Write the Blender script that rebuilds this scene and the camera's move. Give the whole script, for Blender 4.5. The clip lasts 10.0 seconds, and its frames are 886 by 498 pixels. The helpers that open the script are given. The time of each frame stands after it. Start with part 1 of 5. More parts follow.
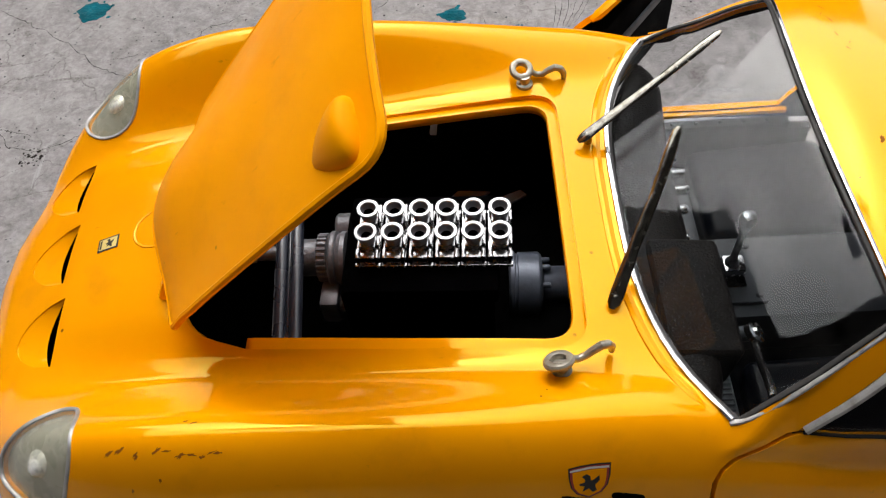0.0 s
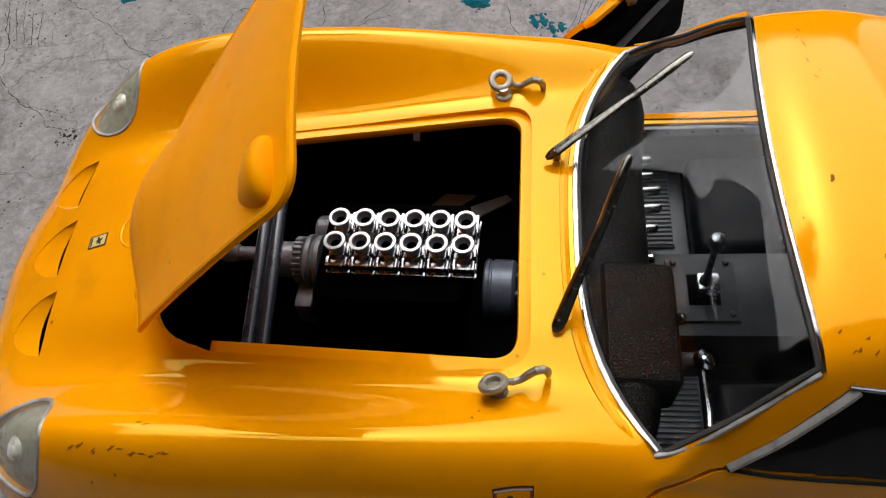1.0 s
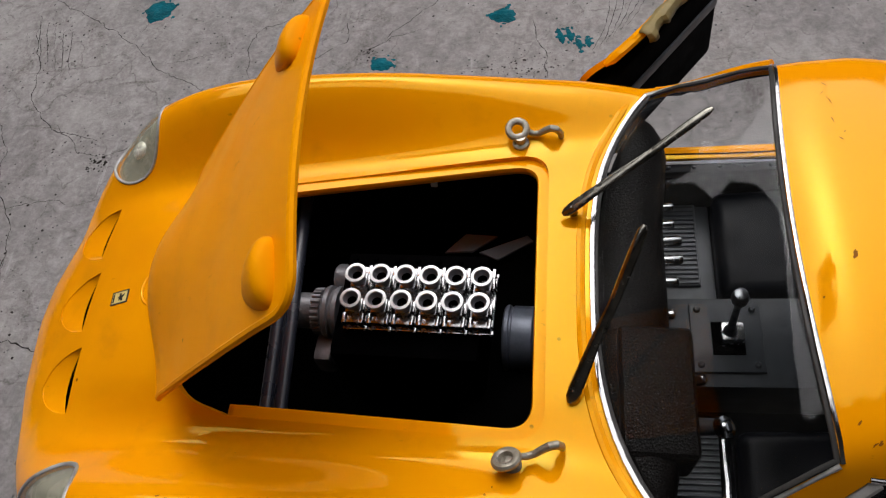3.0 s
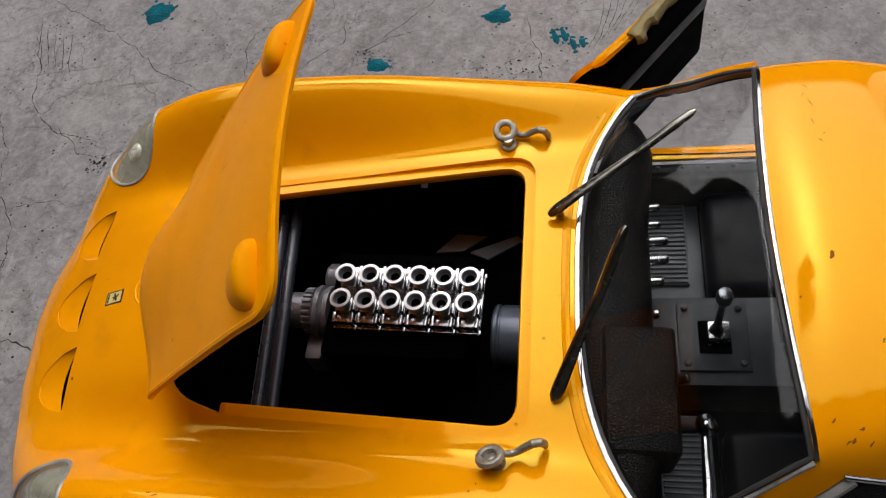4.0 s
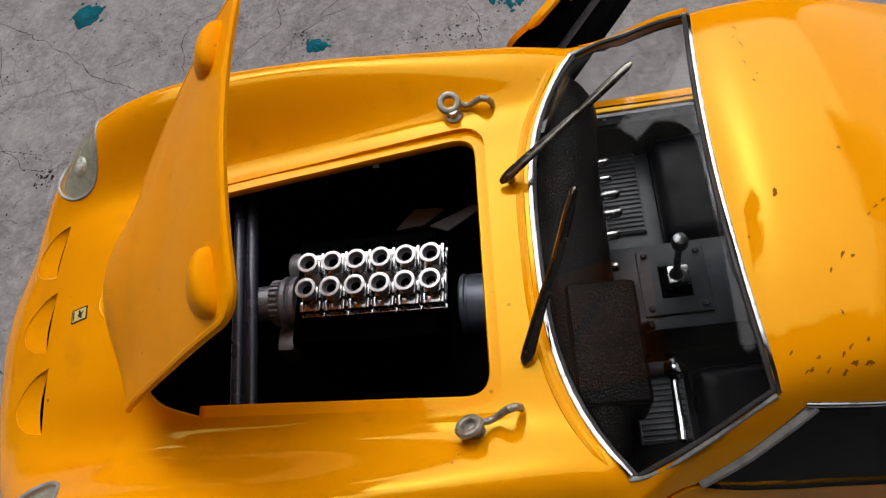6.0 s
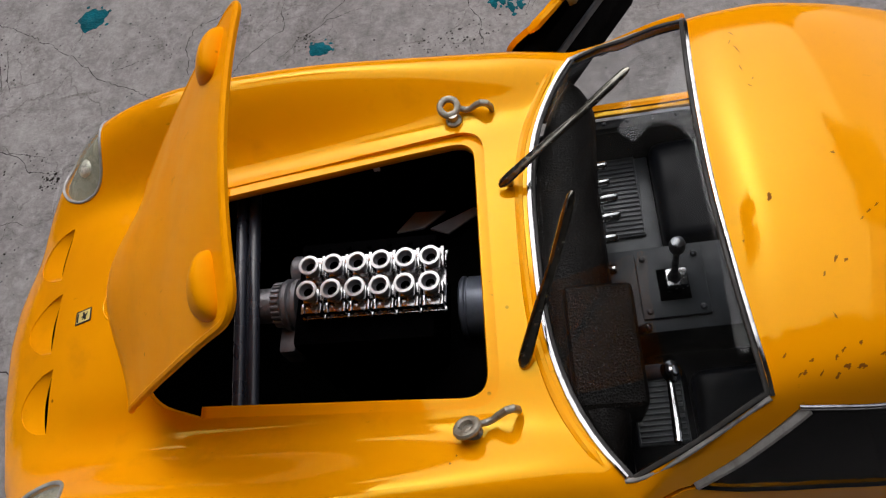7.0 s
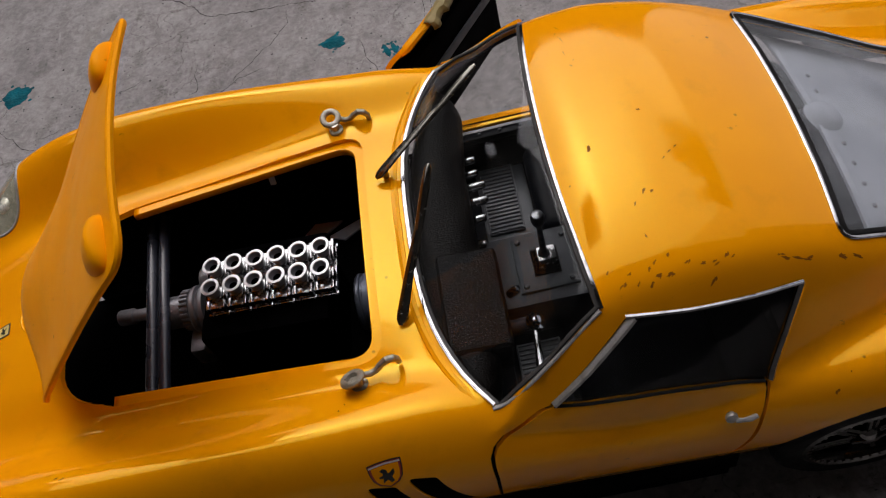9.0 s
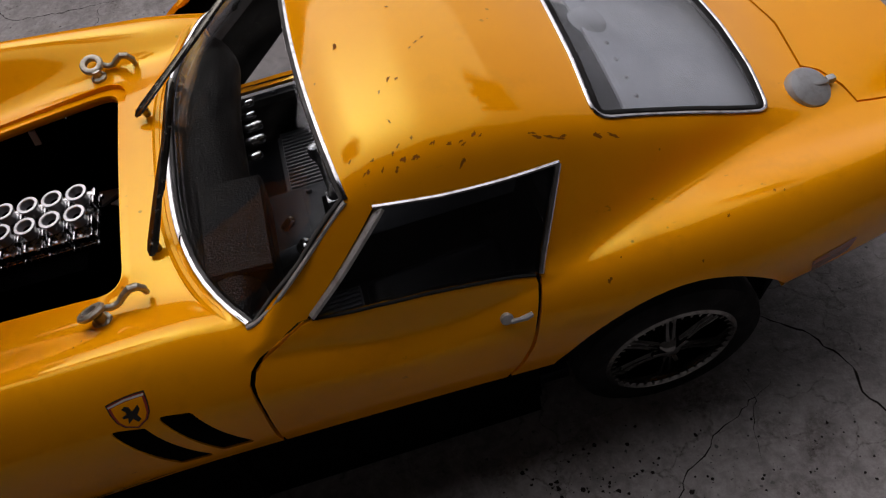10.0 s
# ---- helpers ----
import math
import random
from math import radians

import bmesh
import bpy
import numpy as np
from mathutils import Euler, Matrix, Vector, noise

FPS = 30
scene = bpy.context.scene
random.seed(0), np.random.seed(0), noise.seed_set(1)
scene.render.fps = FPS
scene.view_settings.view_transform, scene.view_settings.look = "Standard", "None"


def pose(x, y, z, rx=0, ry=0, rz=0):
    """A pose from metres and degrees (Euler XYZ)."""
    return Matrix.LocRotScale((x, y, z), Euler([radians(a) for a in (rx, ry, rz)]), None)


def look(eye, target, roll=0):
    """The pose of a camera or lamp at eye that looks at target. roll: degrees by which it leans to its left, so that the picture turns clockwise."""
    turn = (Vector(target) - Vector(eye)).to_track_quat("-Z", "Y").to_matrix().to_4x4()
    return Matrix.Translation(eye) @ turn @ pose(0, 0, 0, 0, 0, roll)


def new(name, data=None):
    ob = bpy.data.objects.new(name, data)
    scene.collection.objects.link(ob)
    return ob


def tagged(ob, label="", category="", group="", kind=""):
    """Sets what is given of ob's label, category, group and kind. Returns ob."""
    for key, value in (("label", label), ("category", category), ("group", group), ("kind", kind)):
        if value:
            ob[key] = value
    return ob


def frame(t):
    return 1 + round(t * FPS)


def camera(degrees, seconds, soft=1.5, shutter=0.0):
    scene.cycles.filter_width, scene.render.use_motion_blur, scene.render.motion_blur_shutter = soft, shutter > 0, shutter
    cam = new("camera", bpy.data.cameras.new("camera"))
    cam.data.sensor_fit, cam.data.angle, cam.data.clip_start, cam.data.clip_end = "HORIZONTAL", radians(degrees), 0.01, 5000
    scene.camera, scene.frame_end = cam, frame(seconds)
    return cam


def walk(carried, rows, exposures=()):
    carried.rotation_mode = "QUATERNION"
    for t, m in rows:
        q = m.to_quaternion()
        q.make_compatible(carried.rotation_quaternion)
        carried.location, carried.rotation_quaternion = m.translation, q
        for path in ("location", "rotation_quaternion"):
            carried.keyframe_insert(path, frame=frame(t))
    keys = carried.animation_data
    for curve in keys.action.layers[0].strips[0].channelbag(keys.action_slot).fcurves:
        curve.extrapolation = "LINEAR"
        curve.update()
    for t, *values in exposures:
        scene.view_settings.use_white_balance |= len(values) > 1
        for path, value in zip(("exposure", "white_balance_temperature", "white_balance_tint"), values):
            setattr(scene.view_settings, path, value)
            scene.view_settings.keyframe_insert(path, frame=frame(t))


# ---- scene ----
from mathutils.bvhtree import BVHTree

cam = camera(57.30, 10.0, soft=1.2)
MM = 0.001
# seconds, eye in millimetres, yaw, pitch, roll in degrees
PATH = [
    (0, -12.00, -81.71, 157.99, 2.92, -53.50, -6.16),
    (0.5, -5.97, -85.39, 156.87, 5.35, -53.18, -6.54),
    (1, 6.77, -76.25, 164.33, 12.68, -55.63, -11.91),
    (1.5, 11.25, -65.88, 174.43, 18.39, -56.92, -16.80),
    (2, 10.75, -63.79, 167.56, 19.57, -56.87, -18.07),
    (2.5, 11.97, -61.51, 167.32, 20.79, -56.77, -19.38),
    (2.7, 10.73, -62.75, 168.91, 18.58, -56.86, -17.51),
    (4, 14.61, -63.64, 171.73, 19.54, -56.85, -18.44),
    (4.5, 13.81, -60.67, 171.76, 17.99, -58.20, -19.24),
    (5, 15.94, -59.35, 173.35, 19.04, -60.34, -25.73),
    (5.5, 16.17, -61.71, 173.57, 17.16, -60.25, -23.54),
    (7, 17.91, -62.84, 174.75, 18.00, -59.81, -23.93),
    (7.5, 18.15, -63.30, 175.89, 18.21, -59.73, -24.08),
    (8, 18.68, -65.46, 176.53, 18.75, -59.85, -24.47),
    (8.5, 20.47, -84.17, 181.82, 15.60, -56.09, -22.20),
    (9, 29.09, -89.03, 176.35, 8.09, -55.09, -20.27),
    (9.3, 32.11, -89.20, 167.97, 1.90, -53.51, -19.94),
    (9.5, 35.27, -94.47, 163.15, -0.51, -53.27, -18.74),
    (9.6, 37.31, -97.17, 161.79, -0.64, -53.16, -18.32),
    (9.8, 40.91, -102.60, 158.42, -2.41, -53.21, -16.16),
    (10, 45.36, -107.17, 151.79, -4.39, -52.91, -14.39),
]
EXPOSURE = [(0.0, 0.98, 6500, 10), (0.5, 0.70, 6500, 11), (1.0, 0.68, 6500, 11), (2.5, 0.42, 6500, 12), (8.0, 0.33, 6500, 13), (9.0, 0.15, 6550, 16), (9.6, -0.05, 6550, 17), (10.0, -0.05, 6550, 18)]
walk(cam, [(t, pose(x * MM, y * MM, z * MM, 90 + pitch, 0, yaw) @ pose(0, 0, 0, 0, 0, roll)) for t, x, y, z, yaw, pitch, roll in PATH],
     exposures=EXPOSURE)

# ---- light: an overcast sky, let in from the far side and nose by added blockers ----
world = bpy.data.worlds.new("sky")
scene.world = world
world.use_nodes = True
wt = world.node_tree
wt.nodes.clear()
w_out = wt.nodes.new("ShaderNodeOutputWorld")
w_bg = wt.nodes.new("ShaderNodeBackground")
w_sky = wt.nodes.new("ShaderNodeTexSky")
w_sky.sky_type = "NISHITA"
w_sky.sun_disc = False
w_sky.sun_elevation, w_sky.sun_rotation = radians(58), radians(-13)
w_sky.dust_density = 4.0
w_hue = wt.nodes.new("ShaderNodeHueSaturation")
w_hue.inputs["Saturation"].default_value = 0.2
wt.links.new(w_sky.outputs[0], w_hue.inputs["Color"])
wt.links.new(w_hue.outputs[0], w_bg.inputs["Color"])
w_bg.inputs["Strength"].default_value = 0.15
wt.links.new(w_bg.outputs[0], w_out.inputs["Surface"])
sun_data = bpy.data.lights.new("sun", "SUN")
sun_data.energy, sun_data.angle, sun_data.color = 1.1, radians(85), (1.0, 0.98, 0.95)
sun = new("sun", sun_data)
SUN_FROM = Vector((-0.12, 0.52, 0.86)).normalized()
sun.matrix_world = look(SUN_FROM * 3, (0, 0, 0))


# ---- materials ----
def material(name, base, rough=0.5, metal=0.0, coat=0.0, coat_rough=0.03, spec=0.5):
    m = bpy.data.materials.new(name)
    m.use_nodes = True
    b = m.node_tree.nodes["Principled BSDF"]
    b.inputs["Base Color"].default_value = (*base, 1)
    b.inputs["Roughness"].default_value = rough
    b.inputs["Metallic"].default_value = metal
    b.inputs["Coat Weight"].default_value = coat
    b.inputs["Coat Roughness"].default_value = coat_rough
    b.inputs["Specular IOR Level"].default_value = spec
    return m


class Nodes:
    """Short hand for building a node tree on a Principled material; lengths in millimetres."""

    def __init__(self, m):
        self.t = m.node_tree
        self.b = self.t.nodes["Principled BSDF"]
        self.co = self.t.nodes.new("ShaderNodeTexCoord").outputs["Object"]

    def link(self, a, b):
        self.t.links.new(a, b)

    def mapped(self, stretch=(1, 1, 1), turn=(0, 0, 0)):
        n = self.t.nodes.new("ShaderNodeMapping")
        n.inputs["Scale"].default_value = stretch
        n.inputs["Rotation"].default_value = [radians(a) for a in turn]
        self.link(self.co, n.inputs["Vector"])
        return n.outputs[0]

    def noise(self, size, detail=4.0, rough=0.55, vector=None, distort=0.0):
        n = self.t.nodes.new("ShaderNodeTexNoise")
        n.inputs["Scale"].default_value = 1000.0 / size
        n.inputs["Detail"].default_value = detail
        n.inputs["Roughness"].default_value = rough
        n.inputs["Distortion"].default_value = distort
        self.link(vector if vector is not None else self.co, n.inputs["Vector"])
        return n.outputs["Fac"]

    def cells(self, size, feature="F1", vector=None):
        n = self.t.nodes.new("ShaderNodeTexVoronoi")
        n.feature = feature
        n.inputs["Scale"].default_value = 1000.0 / size
        self.link(vector if vector is not None else self.co, n.inputs["Vector"])
        return n.outputs["Distance"]

    def ramp(self, fac, *stops):
        n = self.t.nodes.new("ShaderNodeValToRGB")
        r = n.color_ramp
        while len(r.elements) < len(stops):
            r.elements.new(0.5)
        for e, (p, c) in zip(r.elements, stops):
            e.position = p
            e.color = (*c, 1) if isinstance(c, tuple) else (c, c, c, 1)
        self.link(fac, n.inputs[0])
        return n.outputs[0]

    def mix(self, fac, a, b, how="MIX"):
        n = self.t.nodes.new("ShaderNodeMix")
        n.data_type, n.blend_type = "RGBA", how
        for v, i in ((fac, 0), (a, 6), (b, 7)):
            if isinstance(v, (int, float)):
                n.inputs[i].default_value = v if i == 0 else (v, v, v, 1)
            elif isinstance(v, tuple):
                n.inputs[i].default_value = (*v, 1)
            else:
                self.link(v, n.inputs[i])
        return n.outputs[2]

    def math(self, how, a, b):
        n = self.t.nodes.new("ShaderNodeMath")
        n.operation = how
        for v, i in ((a, 0), (b, 1)):
            if isinstance(v, (int, float)):
                n.inputs[i].default_value = v
            else:
                self.link(v, n.inputs[i])
        return n.outputs[0]

    def bump(self, height, depth, strength=1.0, into=("Normal",)):
        n = self.t.nodes.new("ShaderNodeBump")
        n.inputs["Strength"].default_value = strength
        n.inputs["Distance"].default_value = depth * 0.001
        self.link(height, n.inputs["Height"])
        for k in into:
            self.link(n.outputs[0], self.b.inputs[k])

    def colour(self, out):
        self.link(out, self.b.inputs["Base Color"])

    def rough(self, out):
        self.link(out, self.b.inputs["Roughness"])


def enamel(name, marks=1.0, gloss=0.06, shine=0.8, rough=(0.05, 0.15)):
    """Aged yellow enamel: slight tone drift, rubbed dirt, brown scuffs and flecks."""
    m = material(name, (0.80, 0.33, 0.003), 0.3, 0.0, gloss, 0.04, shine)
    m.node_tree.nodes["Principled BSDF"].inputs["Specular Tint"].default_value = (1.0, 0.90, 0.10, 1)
    n = Nodes(m)
    tone = n.ramp(n.noise(28, 3), (0.3, (0.86, 0.300, 0.0002)), (0.7, (0.93, 0.346, 0.0003)))
    grime = n.ramp(n.noise(11, 6, 0.65), (0.56, 0.0), (0.74, 1.0))
    c = n.mix(n.math("MULTIPLY", grime, 0.28 * marks), tone, (0.52, 0.20, 0.01))
    where = n.ramp(n.noise(24, 2), (0.54, 0.0), (0.62, 1.0))
    scuff = n.ramp(n.noise(1.5, 3, 0.6, n.mapped((0.45, 1.0, 0.7), (0, 0, 24))), (0.68, 0.0), (0.73, 1.0))
    c = n.mix(n.math("MULTIPLY", n.math("MULTIPLY", scuff, where), 0.5 * marks), c, (0.30, 0.11, 0.012))
    fleck = n.ramp(n.cells(6.5), (0.035, 1.0), (0.06, 0.0))
    pick = n.ramp(n.noise(16, 1), (0.56, 0.0), (0.60, 1.0))
    c = n.mix(n.math("MULTIPLY", n.math("MULTIPLY", fleck, pick), 0.8 * marks), c, (0.09, 0.03, 0.01))
    n.colour(c)
    n.rough(n.ramp(n.noise(9, 5), (0.35, rough[0]), (0.72, rough[1])))
    dull = n.ramp(n.noise(9, 5, 0.6), (0.4, 0.015), (0.78, 0.06))
    n.link(dull, n.b.inputs["Coat Roughness"])
    n.bump(n.noise(6, 3), 0.012, 0.35, ("Normal", "Coat Normal"))
    return m


def worn_metal(name, base, lo, hi, grime=(0.10, 0.08, 0.05), amount=0.6, size=1.6):
    m = material(name, base, lo, 1.0)
    n = Nodes(m)
    d = n.ramp(n.noise(size, 5, 0.65), (0.45, 0.0), (0.7, 1.0))
    n.colour(n.mix(n.math("MULTIPLY", d, amount), base, grime))
    n.rough(n.ramp(n.noise(size * 0.7, 4), (0.3, lo), (0.7, hi)))
    return m


def grained(name, base, rough, size, depth, metal=0.0, lift=1.5):
    """Plain dark plastic or leatherette with a fine cell grain."""
    m = material(name, base, rough, metal)
    n = Nodes(m)
    n.bump(n.cells(size), depth, 0.9)
    up = tuple(min(1.0, v * lift) for v in base)
    n.colour(n.ramp(n.noise(size * 6, 4), (0.35, base), (0.72, up)))
    n.rough(n.ramp(n.noise(size * 9, 4), (0.35, rough * 0.8), (0.7, min(1.0, rough * 1.3))))
    return m


def glass_material(name, tint, haze=0.0, least=0.0, dirt=(0.35, 0.34, 0.32)):
    m = bpy.data.materials.new(name)
    m.use_nodes = True
    n = m.node_tree
    n.nodes.clear()
    out = n.nodes.new("ShaderNodeOutputMaterial")
    clear = n.nodes.new("ShaderNodeBsdfTransparent")
    clear.inputs["Color"].default_value = (*tint, 1)
    gloss = n.nodes.new("ShaderNodeBsdfGlossy")
    gloss.inputs["Roughness"].default_value = 0.03
    gloss.inputs["Color"].default_value = (0.9, 0.9, 0.9, 1)
    mix = n.nodes.new("ShaderNodeMixShader")
    facing = n.nodes.new("ShaderNodeLayerWeight")
    facing.inputs["Blend"].default_value = 0.5
    power = n.nodes.new("ShaderNodeMath")
    power.operation = "POWER"
    power.inputs[1].default_value = 4.0
    n.links.new(facing.outputs["Facing"], power.inputs[0])
    scale = n.nodes.new("ShaderNodeMath")
    scale.operation = "MULTIPLY_ADD"
    scale.inputs[1].default_value, scale.inputs[2].default_value = 0.5, 0.018
    n.links.new(power.outputs[0], scale.inputs[0])
    n.links.new(scale.outputs[0], mix.inputs[0])
    n.links.new(clear.outputs[0], mix.inputs[1])
    n.links.new(gloss.outputs[0], mix.inputs[2])
    last = mix
    # Diffuse film over the pane: dust, and on the rear window painted sky reflection.
    if haze:
        co = n.nodes.new("ShaderNodeTexCoord")
        tex = n.nodes.new("ShaderNodeTexNoise")
        tex.inputs["Scale"].default_value = 90
        tex.inputs["Detail"].default_value = 6
        n.links.new(co.outputs["Object"], tex.inputs["Vector"])
        ramp = n.nodes.new("ShaderNodeValToRGB")
        ramp.color_ramp.elements[0].position, ramp.color_ramp.elements[0].color = 0.40, (least, least, least, 1)
        ramp.color_ramp.elements[1].position, ramp.color_ramp.elements[1].color = 0.8, (haze, haze, haze, 1)
        n.links.new(tex.outputs["Fac"], ramp.inputs[0])
        dust = n.nodes.new("ShaderNodeBsdfDiffuse")
        dust.inputs["Color"].default_value = (*dirt, 1)
        last = n.nodes.new("ShaderNodeMixShader")
        n.links.new(ramp.outputs[0], last.inputs[0])
        n.links.new(mix.outputs[0], last.inputs[1])
        n.links.new(dust.outputs[0], last.inputs[2])
    n.links.new(last.outputs[0], out.inputs["Surface"])
    return m


def cement():
    m = material("cement", (0.33, 0.31, 0.30), 0.85)
    n = Nodes(m)
    c = n.ramp(n.noise(70, 5, 0.6), (0.3, (0.225, 0.208, 0.206)), (0.7, (0.335, 0.312, 0.308)))
    fine = n.ramp(n.noise(1.6, 6, 0.7), (0.3, 0.72), (0.7, 1.1))
    c = n.mix(1.0, c, fine, "MULTIPLY")
    c = n.mix(1.0, c, n.ramp(n.noise(4.5, 6, 0.7, None, 0.8), (0.32, 0.68), (0.66, 1.14)), "MULTIPLY")
    smear = n.ramp(n.noise(9, 7, 0.72, n.mapped((1.0, 0.6, 1.0), (0, 0, 25)), 0.6), (0.50, 0.0), (0.66, 1.0))
    blot = n.ramp(n.noise(38, 4, 0.6), (0.45, 0.25), (0.62, 1.0))
    grit = n.ramp(n.noise(0.9, 4, 0.7), (0.40, 0.25), (0.58, 1.0))
    c = n.mix(n.math("MULTIPLY", n.math("MULTIPLY", n.math("MULTIPLY", smear, blot), grit), 0.95), c, (0.075, 0.060, 0.055))
    dust = n.ramp(n.noise(22, 5, 0.6), (0.52, 0.0), (0.70, 1.0))
    c = n.mix(n.math("MULTIPLY", dust, 0.35), c, (0.44, 0.42, 0.41))
    pit = n.ramp(n.math("ADD", n.cells(2.6), n.math("MULTIPLY", n.noise(0.8, 3), 0.5)), (0.33, 1.0), (0.40, 0.0))
    some = n.math("MULTIPLY", n.ramp(n.noise(26, 4), (0.40, 0.0), (0.55, 1.0)), n.ramp(n.noise(3.2, 2), (0.40, 0.0), (0.50, 1.0)))
    c = n.mix(n.math("MULTIPLY", n.math("MULTIPLY", pit, some), 0.92), c, (0.030, 0.038, 0.035))
    wander = n.t.nodes.new("ShaderNodeTexNoise")
    wander.inputs["Scale"].default_value, wander.inputs["Detail"].default_value = 90, 5
    n.link(n.co, wander.inputs["Vector"])
    bent = n.mix(0.016, n.co, wander.outputs["Color"], "ADD")
    hair = n.ramp(n.cells(40, "DISTANCE_TO_EDGE", bent), (0.002, 1.0), (0.009, 0.0))
    where = n.ramp(n.noise(60, 3), (0.52, 0.0), (0.60, 1.0))
    c = n.mix(n.math("MULTIPLY", n.math("MULTIPLY", n.math("MULTIPLY", hair, where), grit), 0.85), c, (0.08, 0.07, 0.065))
    scratch = n.ramp(n.noise(6, 4, 0.6, n.mapped((1.0, 0.09, 1.0), (0, 0, -38)), 0.5), (0.66, 0.0), (0.72, 1.0))
    c = n.mix(n.math("MULTIPLY", scratch, 0.35), c, (0.46, 0.44, 0.44))
    rut = n.ramp(n.noise(5, 5, 0.65, n.mapped((0.16, 1.0, 1.0), (0, 0, 52)), 0.7), (0.63, 0.0), (0.72, 1.0))
    c = n.mix(n.math("MULTIPLY", n.math("MULTIPLY", rut, grit), 0.8), c, (0.07, 0.055, 0.05))
    web = n.ramp(n.cells(15, "DISTANCE_TO_EDGE", bent), (0.004, 1.0), (0.022, 0.0))
    webbed = n.ramp(n.noise(45, 4, 0.6), (0.52, 0.0), (0.58, 1.0))
    c = n.mix(n.math("MULTIPLY", n.math("MULTIPLY", n.math("MULTIPLY", web, webbed), grit), 0.75), c, (0.09, 0.078, 0.074))
    n.colour(c)
    n.rough(n.ramp(n.noise(18, 4), (0.35, 0.72), (0.7, 0.95)))
    h = n.math("SUBTRACT", n.math("ADD", n.noise(1.2, 6, 0.7), n.math("MULTIPLY", n.noise(9, 4), 1.5)), n.math("MULTIPLY", pit, 0.5))
    n.bump(h, 0.35, 0.8)
    return m


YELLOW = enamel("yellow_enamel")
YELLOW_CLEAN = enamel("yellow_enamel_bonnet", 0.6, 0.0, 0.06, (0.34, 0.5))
# Near-zero black: black parts, and painted shade inside the body and under it.
BLACK = grained("black_and_shade", (0.0012, 0.0012, 0.0012), 0.95, 0.8, 0.02)
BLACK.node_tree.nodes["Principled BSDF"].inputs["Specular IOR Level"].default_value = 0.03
PLASTIC = grained("black_plastic", (0.020, 0.0235, 0.0285), 0.42, 0.5, 0.012)
PLASTIC.node_tree.nodes["Principled BSDF"].inputs["Specular IOR Level"].default_value = 0.3
LEATHER = grained("black_leatherette", (0.0024, 0.0018, 0.0016), 0.42, 0.38, 0.10)
LEATHER.node_tree.nodes["Principled BSDF"].inputs["Specular IOR Level"].default_value = 0.07
RUBBER = grained("black_rubber", (0.005, 0.005, 0.005), 0.7, 0.6, 0.03)
RUBBER.node_tree.nodes["Principled BSDF"].inputs["Specular IOR Level"].default_value = 0.15
# Near-zero black without specular; also the painted shade deep in the trumpets.
ENGINE_BLACK = grained("engine_and_throat_black", (0.0010, 0.0010, 0.0011), 0.85, 0.7, 0.03)
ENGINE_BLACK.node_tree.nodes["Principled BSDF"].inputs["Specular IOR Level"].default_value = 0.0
GREY_CAST = grained("grey_casting", (0.13, 0.13, 0.14), 0.42, 0.5, 0.04, 0.3)
RIM = worn_metal("blackened_rim", (0.20, 0.195, 0.19), 0.08, 0.22, (0.04, 0.04, 0.04), 0.8)
# Blue-black of the seats; on floor pan and driver's footwell it stands for shade.
SEAT = grained("seat_and_shade_black", (0.0018, 0.0024, 0.0040), 0.35, 0.5, 0.012)
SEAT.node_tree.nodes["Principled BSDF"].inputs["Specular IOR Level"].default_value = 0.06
BELL = grained("blue_grey_casting", (0.115, 0.13, 0.165), 0.4, 0.6, 0.02, 0.3)
BAR = grained("blued_bar", (0.020, 0.022, 0.032), 0.28, 0.8, 0.01, 0.0)
CAP = worn_metal("dull_silvering", (0.34, 0.35, 0.36), 0.3, 0.5, (0.22, 0.21, 0.19), 0.6, 1.8)
CAP.node_tree.nodes["Principled BSDF"].inputs["Metallic"].default_value = 0.35
FRAME_GREY = worn_metal("dull_window_frame", (0.42, 0.41, 0.40), 0.35, 0.5, (0.17, 0.15, 0.12), 0.6, 2.0)
FRAME_GREY.node_tree.nodes["Principled BSDF"].inputs["Metallic"].default_value = 0.5
WIPER = worn_metal("browned_wiper", (0.25, 0.24, 0.21), 0.12, 0.3, (0.09, 0.075, 0.055), 0.75, 1.5)
STEEL_DARK = worn_metal("dark_steel", (0.30, 0.31, 0.33), 0.25, 0.4, (0.05, 0.05, 0.055), 0.7)
CHROME = worn_metal("chrome", (0.49, 0.49, 0.50), 0.07, 0.2, (0.14, 0.12, 0.10), 0.6, 2.0)
SILVER = worn_metal("silvered_plastic", (0.40, 0.40, 0.41), 0.16, 0.3, (0.22, 0.21, 0.20), 0.5, 1.2)
RING = worn_metal("bright_silvering", (0.37, 0.37, 0.38), 0.30, 0.45, (0.28, 0.28, 0.28), 0.3, 1.0)
DULL = worn_metal("tarnished_chrome", (0.36, 0.335, 0.28), 0.26, 0.46, (0.17, 0.14, 0.10), 0.7, 1.3)
DULL.node_tree.nodes["Principled BSDF"].inputs["Metallic"].default_value = 0.6
BOWL = worn_metal("lamp_bowl", (0.38, 0.37, 0.31), 0.2, 0.35, (0.26, 0.25, 0.20), 0.5, 3.5)
BOWL.node_tree.nodes["Principled BSDF"].inputs["Metallic"].default_value = 0.15
# Near-white base paints the bright highlight of the lamp onto its lens.
LENS_GLINT = worn_metal("lamp_lens_glint", (0.9, 0.9, 0.87), 0.2, 0.35, (0.6, 0.6, 0.55), 0.4, 1.5)
LENS_GLINT.node_tree.nodes["Principled BSDF"].inputs["Metallic"].default_value = 0.3
